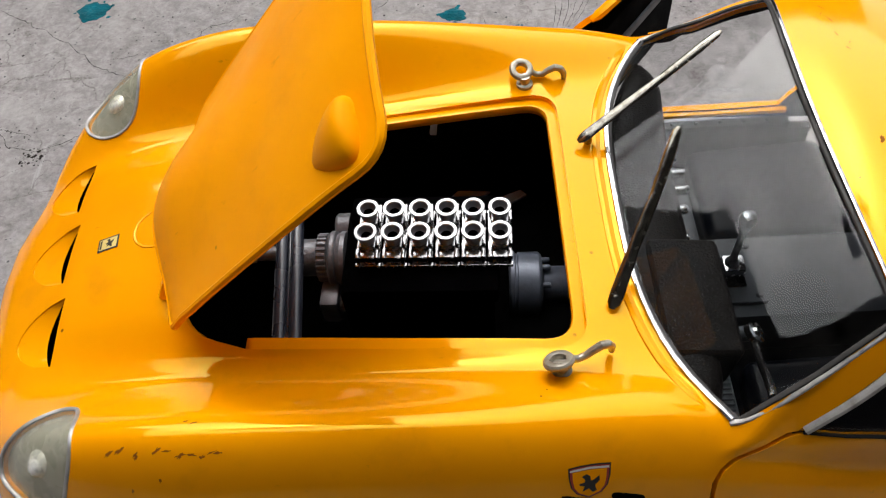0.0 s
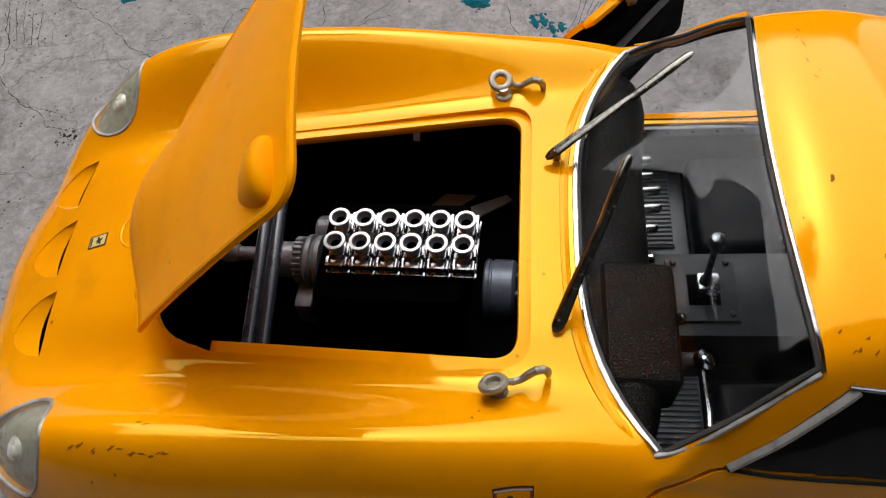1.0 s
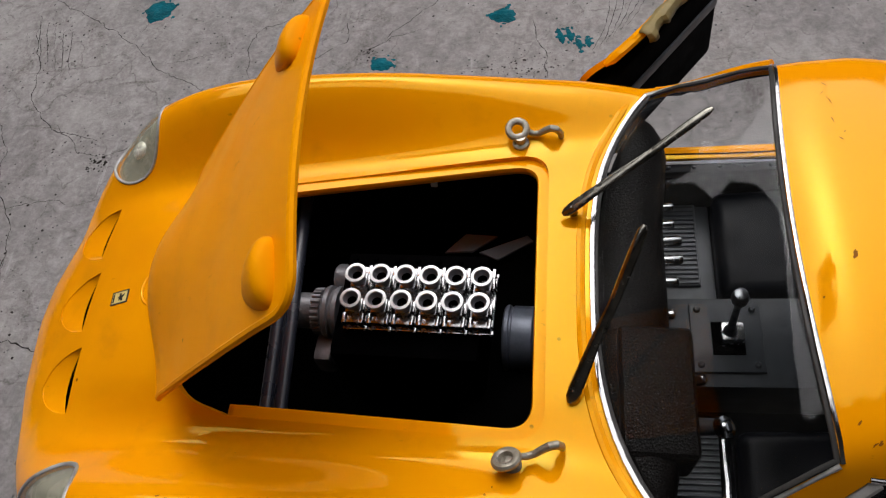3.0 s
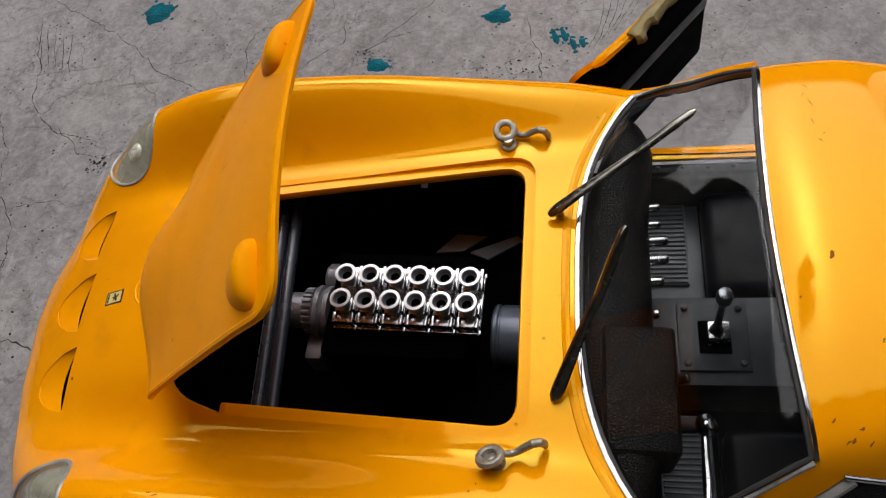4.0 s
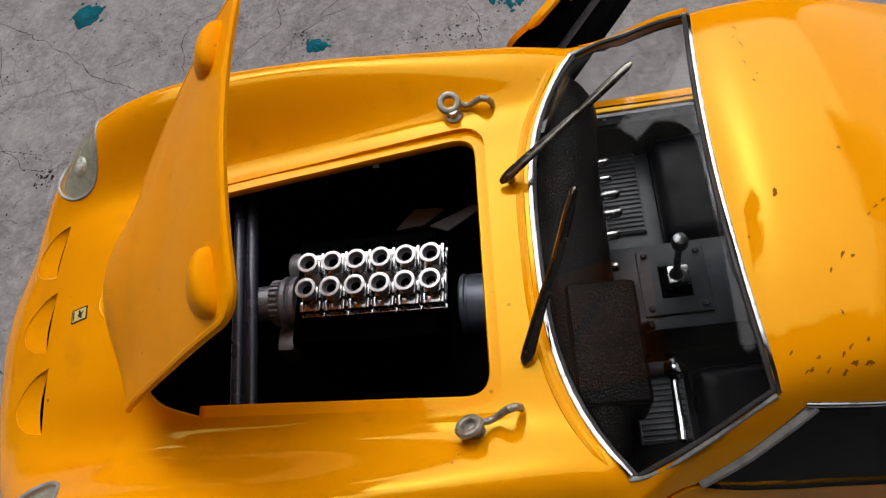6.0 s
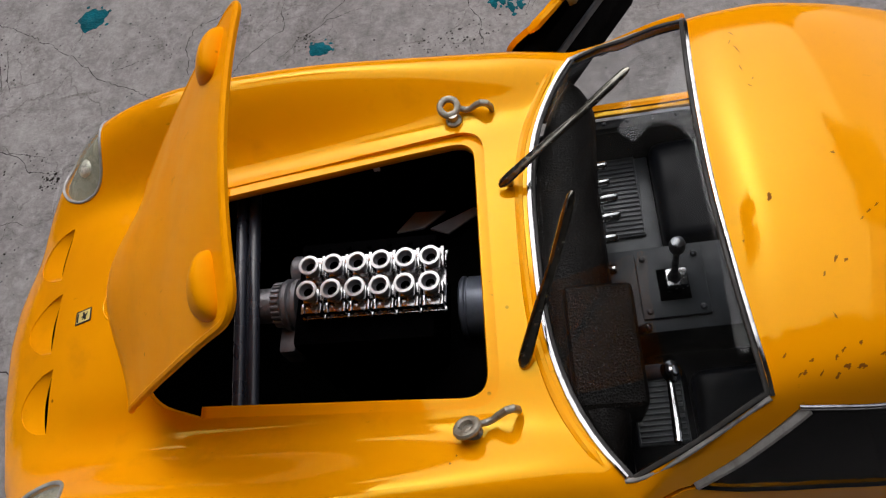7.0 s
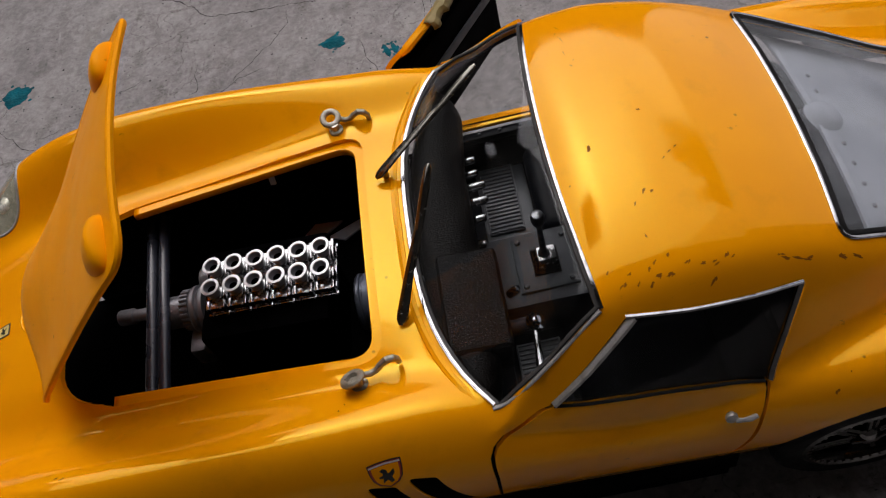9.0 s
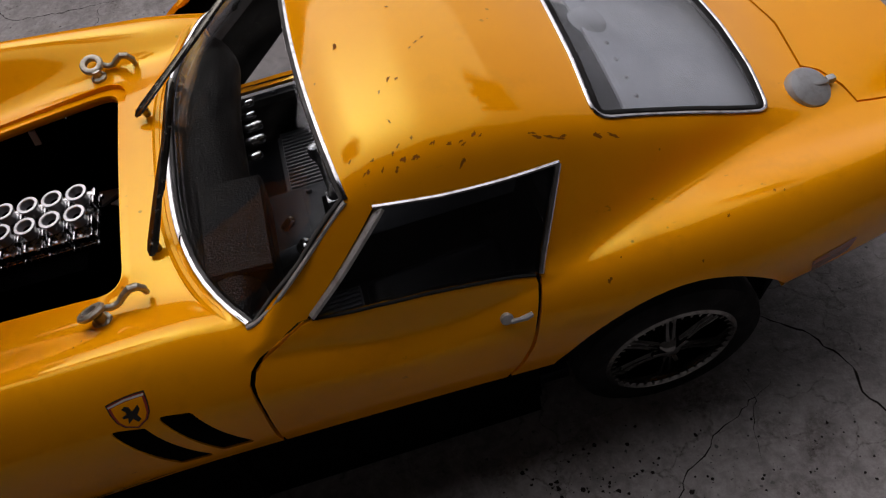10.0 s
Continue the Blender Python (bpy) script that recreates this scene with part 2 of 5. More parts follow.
CLEAR = glass_material("clear_plastic", (0.94, 0.95, 0.95), 0.015)
LAMP_CLEAR = glass_material("lamp_cover_plastic", (0.95, 0.95, 0.91), 0.16, 0.05, (0.5, 0.49, 0.42))
# The pale film imitates sky reflected in the rear window.
REAR_GLASS = glass_material("sky_haze_rear_plastic", (0.92, 0.93, 0.95), 0.17, 0.05, (0.52, 0.54, 0.57))
SMOKE = glass_material("dusty_dark_plastic", (0.45, 0.46, 0.48), 0.012)
# Raised grey: on mats and passenger footwell it carries light from the open door.
GREY_LIT_PLASTIC = grained("grey_lit_plastic", (0.062, 0.068, 0.077), 0.45, 0.5, 0.015)
SEAL = grained("dusty_gasket", (0.016, 0.015, 0.014), 0.7, 0.7, 0.04, 0.0, 2.2)
GREY_PANEL = grained("grey_panel", (0.33, 0.345, 0.37), 0.6, 0.6, 0.01, 0.0, 1.12)
SCUFF = material("scuff_brown", (0.27, 0.085, 0.010), 0.7, 0.0, 0.0, 0.03, 0.05)
INK = material("black_ink", (0.012, 0.011, 0.010), 0.45)
CREAM = material("cream_ink", (0.72, 0.55, 0.18), 0.45)
DECAL_RED = material("red_ink", (0.35, 0.03, 0.02), 0.45)
DECAL_WHITE = material("white_ink", (0.62, 0.60, 0.55), 0.45)
ADHESIVE = grained("old_tape", (0.17, 0.125, 0.04), 0.55, 1.2, 0.10, 0.0, 1.7)
TAB = material("pale_tab", (0.55, 0.50, 0.45), 0.6)
AMBER = material("amber_lens", (0.34, 0.075, 0.005), 0.25, 0.0, 0.5, 0.1)
TEAL = grained("teal_paint", (0.0008, 0.060, 0.078), 0.75, 0.8, 0.35, 0.0, 2.0)
TEAL.node_tree.nodes["Principled BSDF"].inputs["Specular IOR Level"].default_value = 0.1
GAP = material("crack_dirt", (0.016, 0.013, 0.012), 0.95, 0.0, 0.0, 0.03, 0.1)
CEMENT = cement()
# Dark finish of the added light blockers, kept low to cut fill.
BLOCKER_DARK = grained("light_blocker_dark", (0.03, 0.027, 0.024), 0.9, 40, 1.0, 0.0, 1.3)


# ---- mesh helpers ----
def part(name, bm, mat, parent=None, label="", smooth=True, angle=35):
    """Link a bmesh given in millimetres as one mesh object."""
    me = bpy.data.meshes.new(name)
    bm.to_mesh(me)
    bm.free()
    me.transform(Matrix.Scale(MM, 4))
    for m in (mat if isinstance(mat, (list, tuple)) else [mat]):
        me.materials.append(m)
    if smooth:
        me.shade_smooth()
        me.set_sharp_from_angle(angle=radians(angle))
    ob = new(name, me)
    ob.parent = parent
    if label:
        ob["label"] = label
    return ob


def grid_mesh(points, faces):
    bm = bmesh.new()
    vs = [bm.verts.new(p) for p in points]
    for f in faces:
        bm.faces.new([vs[i] for i in f])
    return bm


def prism(bm, outline, lo, hi, axis="z"):
    """Closed prism of a plan outline, between lo and hi along an axis."""
    def place(a, b, c):
        return {"z": (a, b, c), "y": (a, c, b), "x": (c, a, b)}[axis]
    low = [bm.verts.new(place(a, b, lo)) for a, b in outline]
    top = [bm.verts.new(place(a, b, hi)) for a, b in outline]
    n = len(outline)
    made = [bm.faces.new(low[::-1]), bm.faces.new(top)]
    for i in range(n):
        made.append(bm.faces.new([low[i], low[(i + 1) % n], top[(i + 1) % n], top[i]]))
    bmesh.ops.recalc_face_normals(bm, faces=made)
    return made


def rounded(corners, radius, steps=6):
    """A polygon with rounded corners; radius may be one number or one for each corner."""
    out = []
    n = len(corners)
    for i, c in enumerate(corners):
        r = radius[i] if isinstance(radius, (list, tuple)) else radius
        p, a, b = (Vector((*q, 0)) for q in (c, corners[i - 1], corners[(i + 1) % n]))
        da, db = (a - p).normalized(), (b - p).normalized()
        half = da.angle(db) / 2
        d = min(r / math.tan(half), 0.49 * (a - p).length, 0.49 * (b - p).length)
        s, e = p + da * d, p + db * d
        for k in range(steps + 1):
            t = k / steps
            q = s * (1 - t) ** 2 + p * 2 * t * (1 - t) + e * t ** 2
            out.append((q.x, q.y))
    return out


def smoothed(xs, ys, x):
    """Monotone cubic through (xs, ys)."""
    xs, ys = np.asarray(xs, float), np.asarray(ys, float)
    h = np.diff(xs)
    d = np.diff(ys) / h
    m = np.zeros(len(xs))
    for i in range(1, len(xs) - 1):
        if d[i - 1] * d[i] > 0:
            w1, w2 = 2 * h[i] + h[i - 1], h[i] + 2 * h[i - 1]
            m[i] = (w1 + w2) / (w1 / d[i - 1] + w2 / d[i])
    m[0], m[-1] = d[0], d[-1]
    x = np.clip(np.asarray(x, float), xs[0], xs[-1])
    i = np.clip(np.searchsorted(xs, x) - 1, 0, len(xs) - 2)
    t = (x - xs[i]) / h[i]
    return ((2 * t ** 3 - 3 * t ** 2 + 1) * ys[i] + (t ** 3 - 2 * t ** 2 + t) * h[i] * m[i]
            + (-2 * t ** 3 + 3 * t ** 2) * ys[i + 1] + (t ** 3 - t ** 2) * h[i] * m[i + 1])


def sweep(bm, pts, radius, n=8, closed=False, flat=1.0, up=(0, 0, 1)):
    """A tube along points; radius one number or one for each point; flat squeezes it along up."""
    pts = [Vector(p) for p in pts]
    m = len(pts)
    rings = []
    for i, p in enumerate(pts):
        a = pts[i - 1] if (i or closed) else p
        b = pts[(i + 1) % m] if (i < m - 1 or closed) else p
        d = (b - a).normalized()
        side = d.cross(Vector(up))
        if side.length < 1e-4:
            side = d.cross(Vector((1, 0, 0)))
        side.normalize()
        top = side.cross(d).normalized()
        r = radius[i] if isinstance(radius, (list, tuple)) else radius
        rings.append([bm.verts.new(p + side * (r * math.cos(2 * math.pi * k / n)) + top * (r * flat * math.sin(2 * math.pi * k / n))) for k in range(n)])
    for i in range(m if closed else m - 1):
        for k in range(n):
            bm.faces.new([rings[i][k], rings[i][(k + 1) % n], rings[(i + 1) % m][(k + 1) % n], rings[(i + 1) % m][k]])
    if not closed:
        bm.faces.new(rings[0][::-1])
        bm.faces.new(rings[-1])
    return bm


def lathe(bm, profile, m=None, n=24, closed=False):
    """Turn (radius, height) pairs about z, then place by m."""
    m = m or Matrix()
    rings = []
    for r, h in profile:
        if r < 1e-6:
            rings.append([bm.verts.new(m @ Vector((0, 0, h)))])
        else:
            rings.append([bm.verts.new(m @ Vector((r * math.cos(2 * math.pi * k / n), r * math.sin(2 * math.pi * k / n), h))) for k in range(n)])
    pairs = list(zip(rings, rings[1:])) + ([(rings[-1], rings[0])] if closed else [])
    for a, b in pairs:
        for k in range(n):
            q = [a[k % len(a)], a[(k + 1) % len(a)], b[(k + 1) % len(b)], b[k % len(b)]]
            q = [v for i, v in enumerate(q) if v not in q[:i]]
            if len(q) > 2:
                bm.faces.new(q)
    return bm


def box(bm, centre, size, bevel=0.3, m=None, segments=2):
    """A box with rounded edges."""
    made = bmesh.ops.create_cube(bm, size=1.0)["verts"]
    for v in made:
        v.co = Vector((v.co.x * size[0], v.co.y * size[1], v.co.z * size[2]))
    if bevel:
        edges = list({e for v in made for e in v.link_edges})
        made = list({v for f in bmesh.ops.bevel(bm, geom=edges, offset=bevel, segments=segments, affect="EDGES", profile=0.6)["faces"] for v in f.verts} | {v for v in made if v.is_valid})
    t = Matrix.Translation(centre) @ (m or Matrix())
    for v in made:
        v.co = t @ v.co
    return bm


def along(d):
    """Turns z onto a direction."""
    return Vector((0, 0, 1)).rotation_difference(Vector(d).normalized()).to_matrix().to_4x4()


def eased(pts):
    """The points drawn onto smooth cubic lines."""
    t = np.linspace(0, 1, len(pts))
    p = np.array([tuple(q) for q in pts])
    fit = [np.polyval(np.polyfit(t, p[:, k], 3), t) for k in range(3)]
    return [Vector(q) for q in zip(*fit)]


def dense(outline, step, closed=True):
    out = []
    n = len(outline)
    for i in range(n if closed else n - 1):
        a, b = Vector((*outline[i], 0)), Vector((*outline[(i + 1) % n], 0))
        k = max(1, int((b - a).length / step))
        out += [tuple((a.lerp(b, j / k))[:2]) for j in range(k)]
    if not closed:
        out.append(tuple(outline[-1]))
    return out


def grown(outline, d):
    """A closed plan outline moved outwards by d."""
    area = sum(a[0] * b[1] - b[0] * a[1] for a, b in zip(outline, outline[1:] + outline[:1]))
    s = 1 if area > 0 else -1
    out = []
    n = len(outline)
    for i in range(n):
        a, p, b = (Vector(outline[j % n]) for j in (i - 1, i, i + 1))
        e1, e2 = p - a, b - p
        if e1.length < 1e-6 or e2.length < 1e-6:
            e1 = e2 = b - a
        n1, n2 = Vector((e1.y, -e1.x)).normalized(), Vector((e2.y, -e2.x)).normalized()
        k = (n1 + n2)
        k = k / max(k.length_squared / 2, 0.4)
        out.append(tuple(p + k * (d * s)))
    return out


# ---- body form ----
# Control curves along the car: stations, then half widths and heights of each line.
STATIONS = [-94.5, -92.5, -88.8, -83.5, -76, -65, -50, -30, -10, 5, 16, 28, 45, 64, 80, 95, 115, 130, 144]
HOOD_Z = [39, 43, 46.2, 49, 52.5, 56, 58, 59.5, 59, 58, 57, 54, 49.5, 48.5, 48.5, 48, 46.6, 45.6, 45.6]
HOOD_EDGE_Y = [3, 8, 10, 12, 14, 15, 16, 17, 18, 19, 20, 22, 22, 21, 20, 18, 16, 15, 14]
HOOD_EDGE_Z = [39, 42.8, 46, 48.8, 52, 55.3, 57.2, 58.2, 58.2, 57.6, 57, 54, 49.5, 48.5, 48.5, 48, 46.6, 45.6, 45.6]
VALLEY_Y = [6, 14, 20, 22, 24, 25, 25.5, 26.5, 27.5, 28, 29, 31.5, 32, 35.5, 34.5, 30.8, 28.0, 27.5, 25]
VALLEY_Z = [38.8, 42.5, 45.6, 48.4, 50.8, 52.6, 54.2, 55.2, 56.6, 57.2, 56.8, 54, 50, 49, 51.8, 50.4, 47.6, 46.0, 45.4]
CROWN_Y = [9, 20, 30, 34, 36.5, 38, 39, 39.2, 38.7, 38, 37.5, 38, 38.8, 40.8, 41.0, 40.0, 37.0, 34.2, 30.0]
CROWN_Z = [38.5, 41.5, 46, 51, 56.5, 61, 63.2, 62.8, 61, 59.4, 58.3, 54.6, 51.0, 50.0, 51.5, 51.3, 49.2, 47.2, 46]
FLANK_Y = [11, 24, 36, 41.5, 44.5, 46.3, 47.2, 47, 46.2, 45.5, 45.2, 44.8, 44.5, 44.9, 45.9, 45.8, 43.2, 40, 36.5]
FLANK_Z = [36.5, 38, 40.5, 43.5, 47, 50, 52, 52, 51, 50, 49, 47.5, 45, 44, 45, 44.2, 42, 40, 39]
LOWER_Y = [10.5, 23.5, 36, 41.5, 44.5, 46, 46.8, 46.6, 46, 45.6, 45.4, 45.2, 45.2, 45.4, 46.2, 46, 43.4, 40.2, 36.6]
LOWER_Z = [34, 33, 34, 35, 36, 37, 38, 38, 38, 38, 38, 38, 37, 36, 36, 36, 35, 35, 34]
SILL_Y = [8, 18, 30, 37, 41, 43.5, 44.5, 44.5, 44.2, 44, 44, 44, 44, 44, 44, 43.5, 40.5, 38, 34.5]
SILL_Z = [32, 29.5, 28, 28, 28, 29, 31, 32.5, 33, 33, 32.6, 32, 31, 29.6, 28.4, 28, 28, 28, 29]


def cab(x, y):
    """Height of windscreen, roof and rear screen over the plan."""
    mid = smoothed([30, 38, 45, 52, 60, 70, 78, 95, 112, 125, 144], [69, 73.6, 75.2, 75.4, 74.3, 71.3, 68, 59.8, 51.3, 47.0, 45.3], x)
    far = np.clip((y - 12) / 12, 0, 1) * np.clip((x - 41) / 10, 0, 1) * np.clip((90 - x) / 20, 0, 1)
    y = np.abs(y)
    half = 1.4 * far + smoothed([20, 30, 40, 47, 70, 80, 112, 144], [36.4, 34.4, 32.0, 30.9, 28.6, 28, 23, 22], x)
    roof = mid - 2.4 * (y / 31) ** 2
    over = y - half
    side = roof - 0.5 * (over + np.sqrt(over ** 2 + 7.0)) * 1.62
    side = side - 2.5 * np.clip(y - 40.6, 0, None) ** 2
    front = 57.0 + (0.62 + 0.00003 * y ** 2) * (x - 11.8 - 10 * (y / 38) ** 3)
    k = 1.4
    low = np.clip(0.5 + 0.5 * (front - side) / k, 0, 1)
    return front * (1 - low) + side * low - k * low * (1 - low)


def lift(x, y, z):
    """Lower body and cabin blended into one skin."""
    c = cab(x, y)
    k = 2.0 + 1.2 * np.clip((x - 22) / 10, 0, 1) + 0.9 * np.clip((x - 58) / 14, 0, 1) * np.clip((112 - x) / 20, 0, 1)
    h = np.clip(0.5 + 0.5 * (c - z) / k, 0, 1)
    return z * (1 - h) + c * h + k * h * (1 - h)


def shift(x, y):
    """The nose sits a little further back on the driver's side."""
    return 3.0 * np.clip(-y / 34, 0, 1) * np.clip((-x - 46) / 28, 0, 1)


def skin(nx=340, per=18):
    t = np.linspace(0, 1, nx)
    xs = STATIONS[0] + (STATIONS[-1] - STATIONS[0]) * (0.35 * t ** 2 + 0.65 * t)
    def line(values):
        v = smoothed(STATIONS, values, xs)
        k = np.exp(-0.5 * (np.arange(-18, 19) / 7.0) ** 2)
        soft = np.convolve(np.pad(v, 18, mode="edge"), k / k.sum(), mode="valid")
        return v + (soft - v) * np.clip((xs + 82) / 14, 0, 1) * np.clip((142 - xs) / 14, 0, 1)
    right = [(np.zeros(nx), line(HOOD_Z)), (line(HOOD_EDGE_Y), line(HOOD_EDGE_Z)), (line(VALLEY_Y), line(VALLEY_Z)), (line(CROWN_Y), line(CROWN_Z)),
             (line(FLANK_Y), line(FLANK_Z)), (line(LOWER_Y), line(LOWER_Z)), (line(SILL_Y), line(SILL_Z))]
    chain = [(-y, z) for y, z in right[:0:-1]] + right
    p = np.stack([np.stack(q, 1) for q in chain], 1)
    seg = np.maximum(np.linalg.norm(np.diff(p, axis=1), axis=2) ** 0.7, 1e-3)
    tang = np.zeros_like(p)
    for i in range(1, p.shape[1] - 1):
        a = (p[:, i] - p[:, i - 1]) / seg[:, i - 1, None]
        b = (p[:, i + 1] - p[:, i]) / seg[:, i, None]
        w = seg[:, i - 1, None] / (seg[:, i - 1, None] + seg[:, i, None])
        tang[:, i] = a * (1 - w) + b * w
    tang[:, 0] = (p[:, 1] - p[:, 0]) / seg[:, 0, None]
    tang[:, -1] = (p[:, -1] - p[:, -2]) / seg[:, -1, None]
    cols = []
    for i in range(p.shape[1] - 1):
        for j in range(per):
            u = j / per
            h = seg[:, i, None]
            cols.append((2 * u ** 3 - 3 * u ** 2 + 1) * p[:, i] + (u ** 3 - 2 * u ** 2 + u) * h * tang[:, i]
                        + (-2 * u ** 3 + 3 * u ** 2) * p[:, i + 1] + (u ** 3 - u ** 2) * h * tang[:, i + 1])
    cols.append(p[:, -1])
    g = np.stack(cols, 1)
    x = np.repeat(xs[:, None], g.shape[1], 1)
    x = x + shift(x, g[..., 0])
    x = x - 2.4 * np.clip((-x - 85) / 9, 0, 1) * np.clip((20 - g[..., 0]) / 12, 0, 1) * np.clip((g[..., 0] + 34) / 20, 0.35, 1)
    wide = np.clip((g[..., 0] - 32) / 7, 0, 1) * np.clip((40 - x) / 30, 0, 1) * np.clip((x + 88) / 16, 0, 1)
    g = g + np.stack([1.3 * wide, 0.9 * wide], -1)
    return np.stack([x, g[..., 0], lift(x, g[..., 0], g[..., 1])], -1)


SKIN = skin()



def sheet_faces(nx, nu):
    idx = np.arange(nx * nu).reshape(nx, nu)
    return np.stack([idx[:-1, :-1], idx[:-1, 1:], idx[1:, 1:], idx[1:, :-1]], -1).reshape(-1, 4).tolist()


TREE = BVHTree.FromPolygons(SKIN.reshape(-1, 3).tolist(), sheet_faces(*SKIN.shape[:2]))


def top(x, y, up=0.0):
    """The skin above a place in the plan."""
    hit, normal, _, _ = TREE.ray_cast(Vector((x, y, 120)), Vector((0, 0, -1)))
    if hit is None:
        hit = TREE.find_nearest(Vector((x, y, 45)))[0]
    return hit + Vector((0, 0, up))


def flank(x, z, s, out=0.0):
    """The skin at the side s (-1, 1), out millimetres proud of it."""
    hit, normal, _, _ = TREE.ray_cast(Vector((x, s * 80, z)), Vector((0, -s, 0)))
    if hit is None:
        hit = TREE.find_nearest(Vector((x, s * 45, z)))[0]
    return hit + Vector((0, s * out, 0))


def solid(grid):
    """A sheet of points as one closed block in millimetres: its skin carries material 0, underside and ends 2."""
    nx, nu = grid.shape[:2]
    idx = np.arange(nx * nu).reshape(nx, nu)
    q = np.stack([idx[:-1, :-1], idx[:-1, 1:], idx[1:, 1:], idx[1:, :-1]], -1).reshape(-1, 4)
    under = np.stack([idx[:-1, 0], idx[1:, 0], idx[1:, -1], idx[:-1, -1]], -1)
    faces = q.tolist() + under.tolist() + [idx[0, ::-1].tolist(), idx[-1, :].tolist()]
    me = bpy.data.meshes.new("solid")
    me.from_pydata(grid.reshape(-1, 3).tolist(), [], faces)
    for _ in range(3):
        me.materials.append(None)
    mark = np.full(len(faces), 2, np.int32)
    mark[:len(q)] = 0
    me.polygons.foreach_set("material_index", mark)
    bm = bmesh.new()
    bm.from_mesh(me)
    bmesh.ops.recalc_face_normals(bm, faces=bm.faces)
    bm.to_mesh(me)
    bm.free()
    return me


def evaluated(ob):
    dg = bpy.context.evaluated_depsgraph_get()
    out = bpy.data.meshes.new_from_object(ob.evaluated_get(dg), depsgraph=dg)
    bpy.data.objects.remove(ob)
    return out


def cut(me, outline, lo, hi, axis="z", operation="DIFFERENCE"):
    """Boolean of a closed mesh with a prism, whose faces carry material 2."""
    bm = bmesh.new()
    prism(bm, outline, lo, hi, axis)
    bmesh.ops.recalc_face_normals(bm, faces=bm.faces)
    for f in bm.faces:
        f.material_index = 2
    other = bpy.data.meshes.new("cutter")
    bm.to_mesh(other)
    bm.free()
    for _ in range(3):
        other.materials.append(None)
    a, b = new("cut_a", me), new("cut_b", other)
    mod = a.modifiers.new("cut", "BOOLEAN")
    mod.object, mod.operation, mod.solver = b, operation, "EXACT"
    out = evaluated(a)
    bpy.data.objects.remove(b)
    return out


def panel(name, me, thickness, mats, parent, label="", sink=0.0, angle=32):
    """Keeps the skin of a cut block and thickens it inwards."""
    bm = bmesh.new()
    bm.from_mesh(me)
    bmesh.ops.delete(bm, geom=[f for f in bm.faces if f.material_index == 2], context="FACES")
    if sink:
        bm.normal_update()
        for v in bm.verts:
            v.co -= v.normal * sink
    skin_me = bpy.data.meshes.new(name)
    bm.to_mesh(skin_me)
    bm.free()
    skin_me.materials.clear()
    for m in mats:
        skin_me.materials.append(m)
    ob = new(name, skin_me)
    mod = ob.modifiers.new("thick", "SOLIDIFY")
    mod.thickness, mod.offset = thickness, -1
    if len(mats) > 1:
        mod.material_offset = 1
    me = evaluated(ob)
    me.transform(Matrix.Scale(MM, 4))
    me.shade_smooth()
    me.set_sharp_from_angle(angle=radians(angle))
    ob = new(name, me)
    ob.parent = parent
    if label:
        ob["label"] = label
    return ob


# ---- outlines of the openings ----
HOLE_OUT = rounded([(4.8, -26.0), (4.8, 26.0), (-45, 22.4), (-55.5, 19), (-55.5, -19), (-45, -22.4)], [5, 5, 3, 8, 8, 3])
SCREEN = ([(12.0 + 10 * (abs(y) / 38) ** 3, y) for y in np.linspace(-37.6, 37.6, 25)] + [(22.4, 38.3), (27.0, 36.95), (31.5, 35.35), (36.0, 33.5)]
          + [(38.4 + 2.0 * (y / 32) ** 2, y) for y in np.linspace(31.6, -31.6, 15)] + [(36.0, -33.5), (31.5, -35.35), (27.0, -36.95), (22.4, -38.3)])
def belt(t, drop=0.0):
    """The line under the side window, bowed with the flank, t from 0 in front to 1."""
    return (29.2 + 35.0 * t, 56.1 - 5.1 * t + 6.4 * t * (1 - t) - drop)


SIDE = rounded([belt(0), (44.0, 68.6), (71.0, 63.6), belt(1)], [0.6, 1, 1, 0.6]) + [belt(t) for t in (0.85, 0.7, 0.55, 0.4, 0.25, 0.1)]
BACK = rounded([(78.3, 26.2), (79.1, 14), (79.4, 0), (79.1, -14), (78.3, -26.2), (110.3, -21.4), (111.7, -12), (112.2, 0), (111.7, 12), (110.3, 21.4)],
               [2.2, 20, 30, 20, 2.2, 2.2, 20, 30, 20, 2.2], 4)
DOOR_CUT = [(28.4, 56.7), (26.6, 56.1), (21.6, 53.9), (19.9, 52.8), (19.0, 51.2), (18.85, 49.4), (18.9, 46), (18.2, 36), (18.0, 20), (54, 20), (57.0, 31), (60.8, 40), (64.3, 50.6)] + [belt(t, -0.4) for t in (1.0, 0.85, 0.7, 0.55, 0.4, 0.25, 0.1)]
DOOR_LEAF = [(28.9, 56.1), (26.9, 55.5), (22.0, 53.3), (20.5, 52.4), (19.7, 51.0), (19.5, 49.4), (19.5, 46), (18.8, 36), (18.55, 20), (53.4, 20), (56.3, 31), (60.1, 40), (63.6, 50.2)] + [belt(t, -0.1) for t in (0.98, 0.85, 0.7, 0.55, 0.4, 0.25, 0.1)]
DOOR_OPEN = [(29.0, 60.0), (28.0, 57.0), (26.6, 56.1), (21.6, 53.9), (19.9, 52.8), (19.0, 51.2), (18.9, 46), (18.8, 37), (20.2, 33), (55, 33), (60.8, 40), (64.3, 50.6), (71.0, 63.6), (44.5, 69.2)]
VENTS = [rounded([(5.2, 52.0), (9.9, 50.8), (15.2, 37.6), (10.2, 38.6)], 0.7, 3), rounded([(-1.6, 52.4), (3.2, 51.0), (8.6, 37.6), (3.6, 38.6)], 0.7, 3)]
